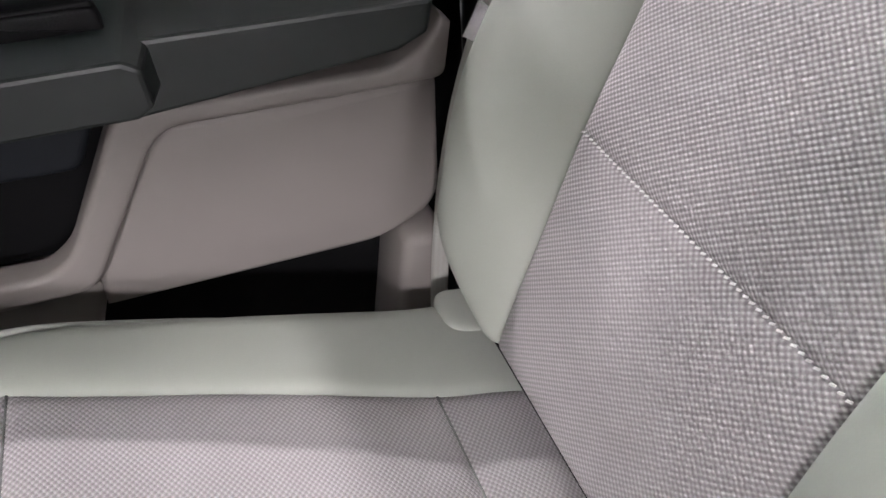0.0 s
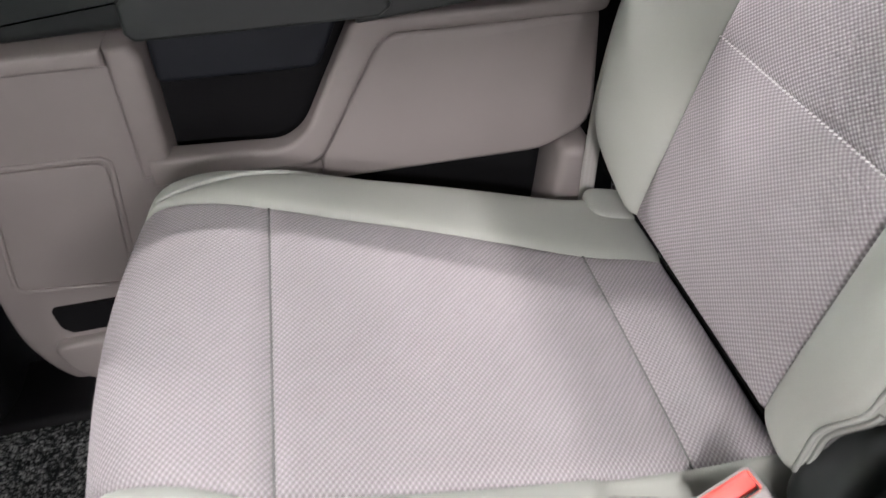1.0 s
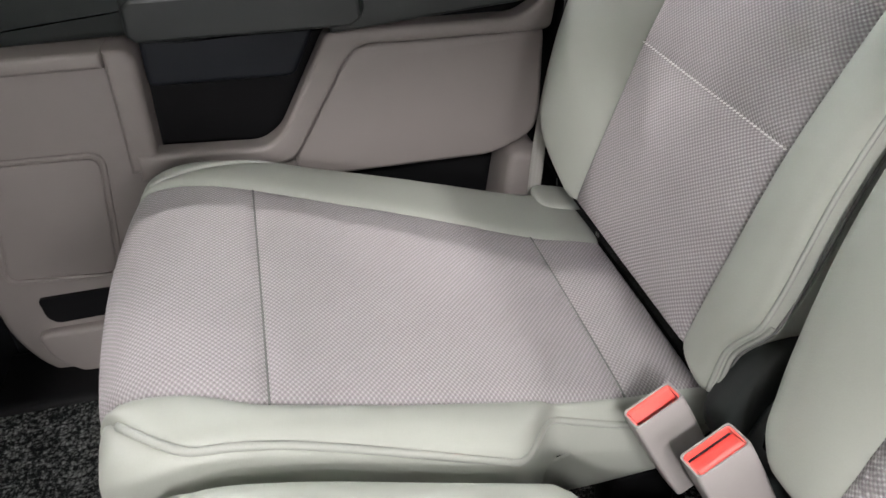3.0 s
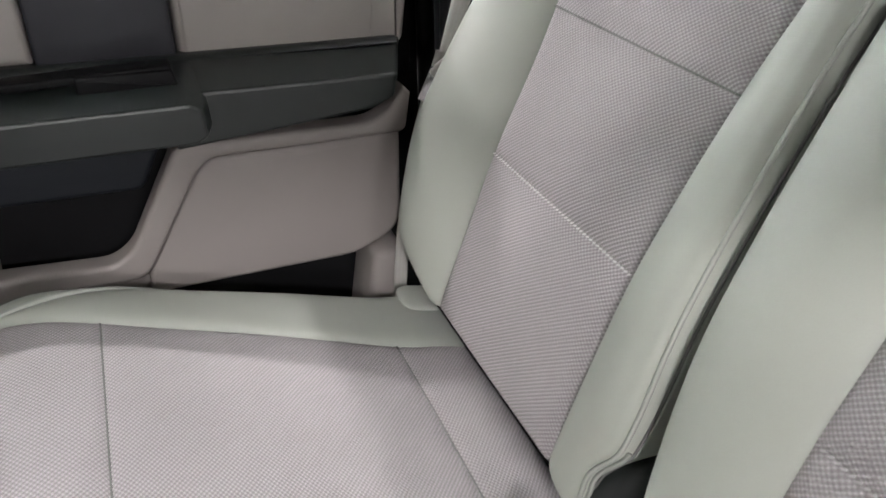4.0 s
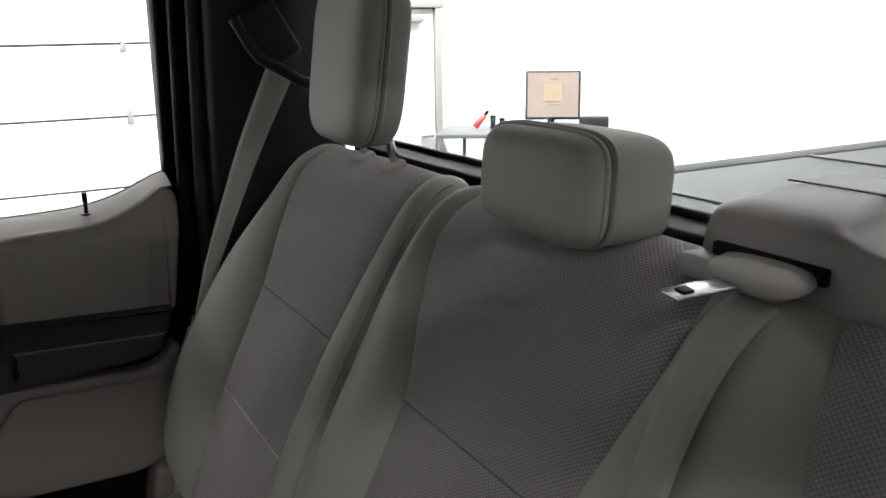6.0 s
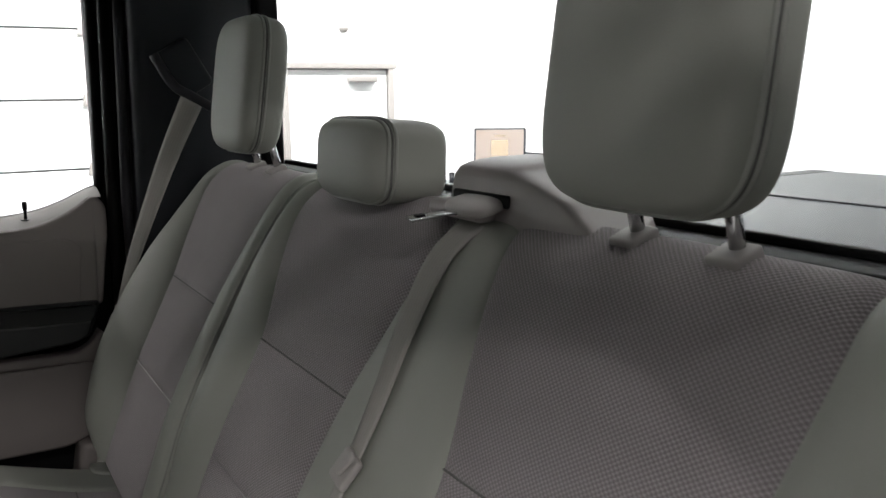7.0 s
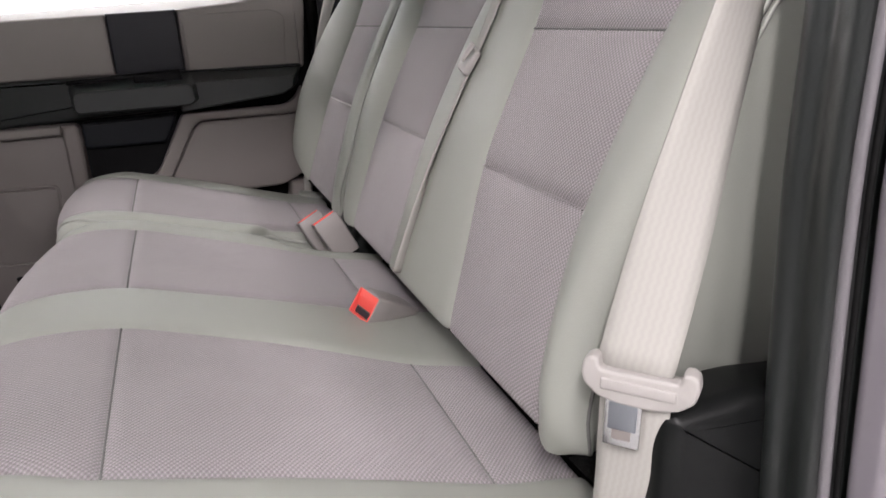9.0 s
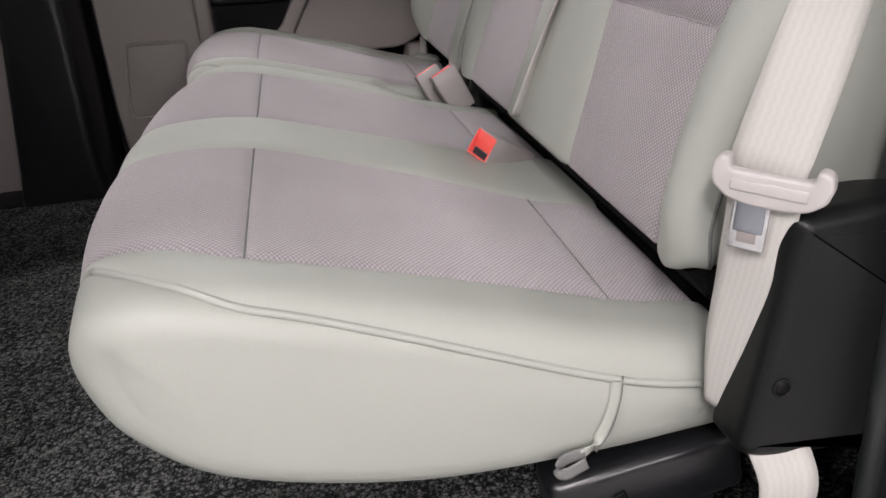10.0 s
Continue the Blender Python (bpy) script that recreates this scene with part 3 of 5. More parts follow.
def middle_pillar(sy):
    p = thing("pillar_middle", (-0.45, sy * 0.8, 0.07), "glossy black lower trim of the middle pillar", "pillar", kind="structure")

    def plan(pts):
        return rounded([(x, sy * y) for x, y in pts], 0.02)
    column("pillar_trim", [(0.03, plan([(-0.62, 0.74), (-0.405, 0.74), (-0.385, 0.80), (-0.385, 0.93), (-0.62, 0.93)])),
                           (0.14, plan([(-0.60, 0.735), (-0.425, 0.735), (-0.395, 0.80), (-0.395, 0.93), (-0.60, 0.93)])),
                           (0.45, plan([(-0.56, 0.735), (-0.420, 0.735), (-0.390, 0.80), (-0.390, 0.93), (-0.56, 0.93)])),
                           (1.34, plan([(-0.52, 0.70), (-0.41, 0.70), (-0.385, 0.76), (-0.385, 0.90), (-0.52, 0.90)]))], GLOSSBLACK, p, n=24)
    rbox("body_side", (-0.49, sy * 0.946, 0.39), (0.26, 0.02, 0.72), BLACK, p, 0.0)
    rbox("sill_plate", (-0.1, sy * 0.815, 0.055), (1.2, 0.13, 0.05), BLACK, p, 0.012)
    return p


middle_pillar(1)
middle_pillar(-1)


def near_pillar():
    p = thing("pillar_near", (0.6, -0.86, 0.07), "door opening with black trim, rubber seals and silver paint", "pillar", kind="structure")

    def at(pts, dx, dy):
        return rounded([(x + dx, y + dy) for x, y in pts], 0.010)
    trim = [(0.469, -0.796), (0.466, -0.807), (0.473, -0.818), (0.470, -0.829), (0.469, -0.839), (0.477, -0.850), (0.495, -0.852), (0.75, -0.90), (0.75, -0.85), (0.62, -0.79), (0.50, -0.775)]
    jamb = [(0.483, -0.8560), (0.490, -0.8800), (0.500, -0.8880), (0.57, -0.912), (0.80, -0.935), (0.80, -0.86)]
    bow = ((0.07, -0.030, 0), (0.40, -0.022, 0), (0.60, -0.010, 0), (0.75, 0.008, 0), (0.88, 0.006, 0.005), (0.98, -0.018, 0.012), (1.07, -0.060, 0.02), (1.16, -0.19, 0.03), (1.25, -0.33, 0.04), (1.33, -0.52, 0.05))
    column("pillar_trim", [(z, at(trim, dx, dy)) for z, dx, dy in bow], PILLARBLACK, p, n=60)
    column("painted_jamb", [(z, at(jamb, dx, dy)) for z, dx, dy in bow], PAINT, p, n=60)
    for x, y, r, mt in ((0.474, -0.8525, 0.0038, SEAL), (0.4805, -0.8565, 0.0022, RUBBER)):
        tube("seal", smooth_path([(x + dx, y + dy, z) for z, dx, dy in bow], 6), r, mt, p, 10)
    return p


near_pillar()


def quarter_trim(sy, name):
    q = thing(name, (0.5, sy * 0.79, 0.2), "black moulded plastic quarter trim with a round hole", "trim", kind="structure")
    outline = rounded([(0.345, 0.272), (0.352, 0.31), (0.368, 0.395), (0.372, 0.435), (0.378, 0.455), (0.44, 0.459), (0.70, 0.43), (0.70, 0.20), (0.47, 0.26), (0.37, 0.262)], 0.012)
    y0, y1 = (-0.80, -0.755) if sy < 0 else (0.80, 0.755)
    slab("cover", outline, y0, y1, TRIMBLACK, q, 0.014)
    ring = [(0.374 + 0.0066 * math.cos(a), y0 - sy * -0.0005, 0.328 + 0.0066 * math.sin(a)) for a in np.linspace(0, 2 * math.pi, 20, endpoint=False)]
    tube("hole_rim", ring, 0.0011, TRIMBLACK, q, 6, closed=True)
    tube("hole", [(0.374, y0 + sy * 0.0012, 0.328), (0.374, y0 - sy * 0.02, 0.328)], 0.0064, RUBBER, q, 18)
    return q


quarter_trim(-1, "quarter_trim")


# ---- seats ----
CUSHION = Profile([(0.360, 0.236), (0.25, 0.229), (0.107, 0.232), (-0.030, 0.265), (-0.098, 0.314), (-0.122, 0.358), (-0.124, 0.392),
                   (-0.104, 0.418), (-0.060, 0.4275), (0.0, 0.421), (0.10, 0.392), (0.20, 0.362), (0.30, 0.331), (0.350, 0.3205), (0.386, 0.311), (0.402, 0.298), (0.404, 0.275), (0.360, 0.236)])
CV = {k: CUSHION.near(*p) for k, p in dict(under=(0.107, 0.238), low=(-0.030, 0.268), nose=(-0.124, 0.392), lip=(-0.060, 0.4275), front=(0, 0.421), mid=(0.15, 0.377), rear=(0.30, 0.331), back=(0.366, 0.3167), tail=(0.380, 0.3128)).items()}
CSPINE = (np.array([-0.045, 0.345]), np.array([0.35, 0.27]))


def cushion_edge(base, sgn, notch=0.0, corner=0.012):
    """The flank's line: rounded in towards the front, cut in at the back where the buckles stand."""
    def at(x):
        t = max(0, min(0.9, (-0.035 - x) / 0.105))
        return base - sgn * (corner * (1 - math.sqrt(1 - t * t)) + notch * step(x, 0.182, 0.235))
    return at


def by_cushion(keys):
    return lerp_table([(CV[k], y) for k, y in keys])


def seat_cushion(seat, lo, hi, notch_lo, notch_hi, inserts, front, dx=0.0, rolls=(1, 1), crown=0.0, corner=0.012):
    """inserts: (low edge, high edge) tables of each cloth insert, from low y to high y."""
    radius = by_cushion([("under", 0.030), ("low", 0.030), ("nose", 0.027), ("lip", 0.029), ("front", 0.036), ("tail", 0.034)])
    flanks = cushion_edge(lo, -1, notch_lo, corner), cushion_edge(hi, 1, notch_hi, 0.012)
    shell = Shell(CUSHION, lambda v: flanks[0](CUSHION.at(v)[0]), lambda v: flanks[1](CUSHION.at(v)[0]), radius, CSPINE, lambda y, v: 0.004 * math.sin(min(1, max(0, (y - lo) / (hi - lo))) * math.pi), dx, None, rolls, crown, plan=flanks, laps=(1.05 if notch_lo else 1, 1.05 if notch_hi else 1))
    shell.ends = (lo, hi)

    def bind(v, full_at=0.05):
        return 0 if v < CV["nose"] else step(CUSHION.at(v)[0], -0.122, full_at) ** 0.55

    def share(v, first):
        return first + (0.93 - first) * step(CUSHION.at(v)[0], -0.02, 0.32)

    def lo_roll(v):
        full, cloth = shell.turn(v, 0, share(v, 0.48 if lo < 0 else 0.52)), inserts[0][0](v) - 0.006
        cloth = max(cloth, shell.turn(v, 0, 0)) if v < CV["low"] else cloth
        return cloth + (full - cloth) * bind(v, 0.015 if lo < 0 else -0.05)

    def hi_roll(v):
        full, cloth = shell.turn(v, 1, share(v, 0.38 if hi > 0.5 else 0.93)), inserts[-1][1](v) + 0.006
        cloth = min(cloth, shell.turn(v, 1, 0)) if v < CV["low"] else cloth
        return cloth + (full - cloth) * bind(v, 0.05 if hi > 0.5 else -0.05)
    start, end = CV["low"], CV["tail"]
    t = panel("cushion", shell, lo_roll, hi_roll, [(0.0, start, 16)], BACKCARPET, seat, 10, "", label="padded seat cushion with black underside")
    cuts = [(start, front, 34), (front, CV["rear"], 34), (CV["rear"], end, 18)]
    for f0, f1 in inserts:
        for cut in cuts:
            panel("cloth_panel", shell, f0, f1, [cut], CLOTH, t, 30, "lrbt", 0.0045, 0.006, 0.004, "grey woven cloth insert")
        for v in (front, CV["rear"]):
            pts = [shell.point(f0(v) + (f1(v) - f0(v)) * k / 24, v, 0.0042) for k in range(25)]
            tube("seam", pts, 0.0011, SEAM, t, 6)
    edges = [(lo_roll, inserts[0][0])] + [(a[1], b[0]) for a, b in zip(inserts, inserts[1:])] + [(inserts[-1][1], hi_roll)]
    for e0, e1 in edges:
        panel("vinyl_panel", shell, e0, e1, cuts, VINYL, t, 16, "lr", 0.0045, 0.006, 0.003, "pale grey-green vinyl border")
    for roll, far, name in ((lo_roll, lambda v: shell.span(v)[0], "l"), (hi_roll, lambda v: shell.span(v)[1], "r")):
        a0, a1 = (far, roll) if name == "l" else (roll, far)
        panel("side_panel", shell, a0, a1, [(0.0, start, 20)] + cuts + [(end, CUSHION.length, 12)], VINYL, t, 30, "r" if name == "l" else "l", 0.003, 0.005, 0.0, "pale vinyl side panel")
        vs = np.linspace(CV["nose"] + 0.032, CV["back"], 70)
        tube("piping", [shell.point(roll(v), v, 0.0012) for v in vs], 0.0034, PIPING, t, 8)
    panel("tail_panel", shell, lo_roll, hi_roll, [(end, CUSHION.length, 12)], BACKCARPET, t, 10, "", label="black rear edge")
    return shell


FAR_IN = (by_cushion([("low", 0.322), ("nose", 0.328), ("lip", 0.311), ("front", 0.291), ("mid", 0.300), ("rear", 0.319), ("tail", 0.330)]),
          by_cushion([("low", 0.672), ("nose", 0.668), ("lip", 0.648), ("front", 0.630), ("mid", 0.612), ("rear", 0.591), ("back", 0.585), ("tail", 0.583)]))
MID_IN = (by_cushion([("low", -0.178), ("front", -0.175), ("rear", -0.172), ("tail", -0.172)]),
          by_cushion([("low", 0.176), ("nose", 0.180), ("lip", 0.163), ("front", 0.153), ("mid", 0.139), ("rear", 0.112), ("tail", 0.108)]))
NEAR_IN = (by_cushion([("low", -0.590), ("nose", -0.590), ("lip", -0.612), ("front", -0.640), ("mid", -0.632), ("rear", -0.632), ("tail", -0.628)]),
           by_cushion([("low", -0.318), ("front", -0.322), ("mid", -0.335), ("rear", -0.366), ("tail", -0.375)]))
far_seat = thing("rear_seat", (0.30, 0.48, 0.07), "single rear seat in grey woven cloth with pale vinyl edges", "seat", "rear seats")
near_seat = thing("rear_seat", (0.30, -0.25, 0.07), "wide two-place rear bench seat in grey cloth and pale vinyl", "seat", "rear seats")
seat_cushion(far_seat, 0.248, 0.722, 0.055, 0.0, [FAR_IN], CV["front"], 0.0, (0.72, 1), 0.012)
seat_cushion(near_seat, -0.725, 0.224, 0.0, 0.054, [NEAR_IN, MID_IN], CV["front"], 0.011, (1, 0.85), 0.034, 0.028)

BACK_FRONT = [(0.354, 0.385), (0.386, 0.465), (0.420, 0.546), (0.457, 0.617), (0.497, 0.688), (0.546, 0.772), (0.586, 0.838), (0.614, 0.867), (0.646, 0.879),
              (0.681, 0.866), (0.695, 0.83)]
BACK_KEYS = dict(foot=(0.354, 0.385), heel=(0.366, 0.415), low=(0.386, 0.465), st1=(0.42, 0.546), st2=(0.497, 0.688), up=(0.546, 0.772), high=(0.588, 0.843), crest=(0.646, 0.879), rear=(0.689, 0.85))


def back_outline(first, rest, spine):
    """The backrest's side outline from its lower front edge, how far along it the seams lie, and its spine."""
    p = Profile([first] + BACK_FRONT + rest + [first])
    keys = {k: p.near(*at, 0.0, 0.72) for k, at in BACK_KEYS.items()}
    keys["base"] = 0.0
    return p, keys, (np.array(spine[0]), np.array(spine[1]))


BACK_FAR = back_outline((0.353, 0.372), [(0.67, 0.70), (0.60, 0.52), (0.55, 0.43), (0.47, 0.375), (0.40, 0.358)], [(0.45, 0.42), (0.645, 0.835)])
BACK_NEAR = back_outline((0.356, 0.375), [(0.69, 0.72), (0.688, 0.52), (0.672, 0.405), (0.62, 0.350), (0.51, 0.332), (0.40, 0.330)], [(0.50, 0.43), (0.645, 0.835)])


def by_back(keys, outline=BACK_FAR):
    return lerp_table([(outline[1][k], y) for k, y in keys])


def by_bench(keys):
    return by_back(keys, BACK_NEAR)


def seat_back(seat, outline, lo, hi, inserts, thread, folds=(0.97, 0.97), rolls=(1, 1), sag=None, inset=(0, 0), falls=(0.62, 0.62), flat=-1):
    BACK, BV = outline[:2]
    height = by_back([("base", 0.004), ("foot", 0.014), ("heel", 0.032), ("low", 0.042), ("st1", 0.045), ("st2", 0.040), ("up", 0.026), ("high", 0.012), ("crest", 0.004), ("rear", 0.0)], outline)
    low_height = by_back([("base", 0.002), ("foot", 0.004), ("heel", 0.008), ("low", 0.011), ("st1", 0.015), ("st2", 0.018), ("up", 0.016), ("high", 0.010), ("crest", 0.004), ("rear", 0.0)], outline)

    def bump(y, v):
        f_lo, f_hi = inserts[0][0](v), inserts[-1][1](v)
        k = (y - f_hi) / max(0.02, hi(v) - f_hi) if y > f_hi else (f_lo - y) / max(0.02, f_lo - lo(v))
        full = low_height(v) if int(y > f_hi) == flat else height(v)
        return 0.004 + (full * math.sin(math.pi * min(0.95, k * falls[int(y > f_hi)])) if k > 0 else 0)
    shell = Shell(BACK, lo, hi, 0.026, outline[2], bump, 0.0, (lambda v: lo(v) + inset[0], lambda v: hi(v) - inset[1]), rolls, 0.0, sag)
    first, last = 0.0, BV["rear"]
    t = panel("backrest", shell, lambda v: shell.turn(v, 0, 0.97), lambda v: shell.turn(v, 1, 0.97), [(last, BACK.length, 30)], BACKCARPET, seat, 16, "", label="padded backrest with black carpeted rear side")
    cuts = [(first, BV["heel"] + 0.03, 30), (BV["heel"] + 0.03, BV["st1"], 20), (BV["st1"], BV["st2"], 24), (BV["st2"], last, 34)]
    for f0, f1 in inserts:
        for cut in (cuts[:2], cuts[2:3], cuts[3:]):
            panel("cloth_panel", shell, f0, f1, cut, CLOTH, t, 30, "lrbt", 0.005, 0.007, 0.005, "grey woven cloth insert")
        v = BV["st2"]
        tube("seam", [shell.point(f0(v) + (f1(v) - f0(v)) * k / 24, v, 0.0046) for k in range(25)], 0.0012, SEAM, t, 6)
        v = BV["st1"]
        verts, faces = [], []
        count = int((f1(v) - f0(v)) / 0.0055)
        for k in range(count):
            a = f0(v) + (f1(v) - f0(v)) * (k + 0.5) / count
            c = shell.point(a, v, 0.0030)
            d = shell.point(a, v, -0.5) - c
            d.normalize()
            e = d.cross(Vector((0, 1, 0))).normalized()
            b0 = len(verts)
            for su in (-1, 1):
                for sv in (-1, 1):
                    for sn in (-0.4, 1):
                        verts.append(c + Vector((0, 0.0015 * su, 0)) + e * (0.0007 * sv + 0.0006 * su) + d * 0.0007 * sn)
            faces += [tuple(b0 + i for i in f) for f in ((0, 1, 3, 2), (4, 6, 7, 5), (0, 4, 5, 1), (2, 3, 7, 6), (1, 5, 7, 3), (0, 2, 6, 4))]
        mesh_part("stitching", verts, faces, thread, t, "row of fine stitches", smooth=False, kind="stuff")
    lo_end, hi_end = (lambda v: shell.span(v)[0]), (lambda v: shell.span(v)[1])
    lo_seam, hi_seam = (lambda v: shell.turn(v, 0, folds[0])), (lambda v: shell.turn(v, 1, folds[1]))
    panel("bolster", shell, lo_seam, inserts[0][0], cuts, VINYL, t, 26, "lr", 0.005, 0.007, 0, "pale grey-green vinyl bolster")
    panel("bolster", shell, inserts[-1][1], hi_seam, cuts, VINYL, t, 26, "lr", 0.005, 0.007, 0, "pale grey-green vinyl bolster")
    for a, b in zip(inserts, inserts[1:]):
        panel("vinyl_panel", shell, a[1], b[0], cuts, VINYL, t, 20, "lr", 0.005, 0.007, 0.003, "pale grey-green vinyl centre strip")
    for a0, a1, key, seam, fold in ((lo_end, lo_seam, "r", lo_seam, folds[0]), (hi_seam, hi_end, "l", hi_seam, folds[1])):
        inner = fold < 0.9
        panel("side_panel", shell, a0, a1, cuts + [(last, BACK.length, 40)], BACKCARPET if inner else VINYL, t, 14, key, 0.005, 0.007, 0, "black felt side panel" if inner else "pale vinyl side panel")
        vs = np.linspace(BV["foot"], BV["crest"], 60)
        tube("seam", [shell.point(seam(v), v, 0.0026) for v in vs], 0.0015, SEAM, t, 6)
    return shell


FAR_BACK = (by_back([("base", 0.326), ("st1", 0.330), ("st2", 0.328), ("up", 0.321), ("high", 0.318), ("crest", 0.330), ("rear", 0.335)]),
            by_back([("base", 0.587), ("st1", 0.598), ("st2", 0.620), ("up", 0.662), ("high", 0.684), ("crest", 0.672), ("rear", 0.668)]))


def inner_roll(keys):
    """The flanks between the two backs are rounder below than at the shoulder."""
    return lambda v: 0.85 + 0.1 * step(v, keys["st2"], keys["high"])


def latch_corner(edge):
    """The inner lower corner is cut away for the seat latch."""
    return lambda v: edge(v) + 0.022 * (1 - step(v, BACK_FAR[1]["heel"] - 0.014, BACK_FAR[1]["heel"] + 0.030))


far_back_shell = seat_back(far_seat, BACK_FAR,
                           latch_corner(by_back([("base", 0.258), ("low", 0.246), ("st1", 0.250), ("st2", 0.256), ("high", 0.262), ("crest", 0.280), ("rear", 0.30)])),
                           by_back([("base", 0.612), ("foot", 0.640), ("heel", 0.684), ("low", 0.702), ("st1", 0.721), ("st2", 0.722), ("up", 0.724), ("high", 0.728), ("crest", 0.716), ("rear", 0.715)]),
                           [FAR_BACK], THREAD, (0.92, 0.97), (lambda v: inner_roll(BACK_FAR[1])(v) - 0.25 * (1 - step(v, BACK_FAR[1]["heel"] + 0.01, BACK_FAR[1]["low"] + 0.07)), 1),
                           lambda y, v: 0.022 * (1 - step(v, 0, BACK_FAR[1]["heel"] + 0.03)) * (1 - step(y, 0.280, 0.335)), (0.008, 0), (0.9, 0.62), 0)
NEAR_BACK = (by_bench([("base", -0.638), ("low", -0.626), ("st1", -0.612), ("st2", -0.615), ("up", -0.625), ("high", -0.632), ("crest", -0.628), ("rear", -0.63)]),
             by_bench([("base", -0.395), ("low", -0.375), ("st1", -0.354), ("st2", -0.338), ("up", -0.306), ("high", -0.285), ("crest", -0.270), ("rear", -0.27)]))
MID_BACK = (by_bench([("base", -0.120), ("st1", -0.125), ("st2", -0.135), ("up", -0.155), ("high", -0.170), ("crest", -0.165), ("rear", -0.16)]),
            by_bench([("base", 0.122), ("st1", 0.126), ("st2", 0.134), ("up", 0.185), ("high", 0.212), ("crest", 0.205), ("rear", 0.20)]))
near_back_shell = seat_back(near_seat, BACK_NEAR,
                            by_bench([("base", -0.688), ("foot", -0.706), ("heel", -0.717), ("low", -0.724), ("st1", -0.738), ("st2", -0.742), ("high", -0.737), ("crest", -0.715), ("rear", -0.71)]),
                            by_bench([("base", 0.188), ("foot", 0.204), ("heel", 0.214), ("low", 0.226), ("st1", 0.238), ("st2", 0.248), ("up", 0.251), ("high", 0.253), ("crest", 0.245), ("rear", 0.22)]),
                            [NEAR_BACK, MID_BACK], THREAD_GREY, (0.97, 0.92), (1, inner_roll(BACK_NEAR[1])), None, (0, 0.008), (0.62, 0.9), 1)

# double sewn piping down the outer flank
for k in (1.0, 1.15):
    tube("piping", [near_back_shell.point(near_back_shell.turn(v, 0, k), v, -0.0006) for v in np.linspace(BACK_NEAR[1]["low"], BACK_NEAR[1]["crest"], 90)], 0.0020, PIPING, near_seat, 8)


def superbox(centre, half, power, m=None, nu=40, nv=24):
    verts, faces = [], []

    def sp(c, e):
        return math.copysign(abs(c) ** e, c)
    for j in range(nv + 1):
        ph = -math.pi / 2 + math.pi * j / nv
        for i in range(nu):
            th = 2 * math.pi * i / nu
            p = Vector((half[0] * sp(math.cos(ph), power) * sp(math.cos(th), power), half[1] * sp(math.cos(ph), power) * sp(math.sin(th), power), half[2] * sp(math.sin(ph), power)))
            verts.append(p)
    for j in range(nv):
        for i in range(nu):
            i2 = (i + 1) % nu
            faces.append((j * nu + i, j * nu + i2, (j + 1) * nu + i2, (j + 1) * nu + i))
    mm = (m if m is not None else Matrix()) if centre is None else Matrix.Translation(centre) @ (m if m is not None else Matrix())
    return [mm @ v for v in verts], faces


def headrest(cx, cy, cz, hx, hy, hz, label, lean, seam_x, post_y, post_top):
    t = thing("headrest", (0.64, cy, 0.89), label, "headrest", "rear headrests")
    m = pose(cx, cy, cz, 0, lean, 0)
    v, f = superbox(None, (hx, hy, hz), 0.44, m, 64, 40)
    mesh_part("cushion", v, f, VINYL, t)
    for at, r, mat in ((seam_x, 0.0026, PIPING), (seam_x + 0.0045, 0.0014, SEAM), (seam_x + 0.009, 0.0026, PIPING)):
        loop = []
        k = (max(0.0, 1 - abs(at / hx) ** (2 / 0.44))) ** (0.44 / 2)
        for i in range(96):
            a = 2 * math.pi * i / 96
            c, s = math.cos(a), math.sin(a)
            loop.append(m @ Vector((at, math.copysign(abs(c) ** 0.44, c) * hy * k, math.copysign(abs(s) ** 0.44, s) * hz * k)))
        tube("seam", loop, r, mat, t, 6, closed=True)
    for y in (cy - post_y, cy + post_y):
        if post_top:
            tube("post", [(0.640, y, 0.870), (cx + 0.012, y, post_top)], 0.0062, CHROME, t, 12)
            rbox("guide", (0.632, y, 0.883), (0.030, 0.030, 0.013), TAUPE_LIGHT, t, 0.003, turn=(0, -20, 0))
    return t


headrest(0.608, 0.475, 1.022, 0.040, 0.097, 0.110, "raised outer headrest in pale vinyl on steel posts", 8, -0.010, 0.05, 0.95)
headrest(0.608, -0.468, 1.025, 0.042, 0.098, 0.112, "raised outer headrest in pale vinyl on steel posts", 8, -0.010, 0.05, 0.95)
headrest(0.620, 0.017, 0.924, 0.056, 0.093, 0.050, "low wide middle headrest in pale vinyl", 4, -0.034, 0.05, 0)


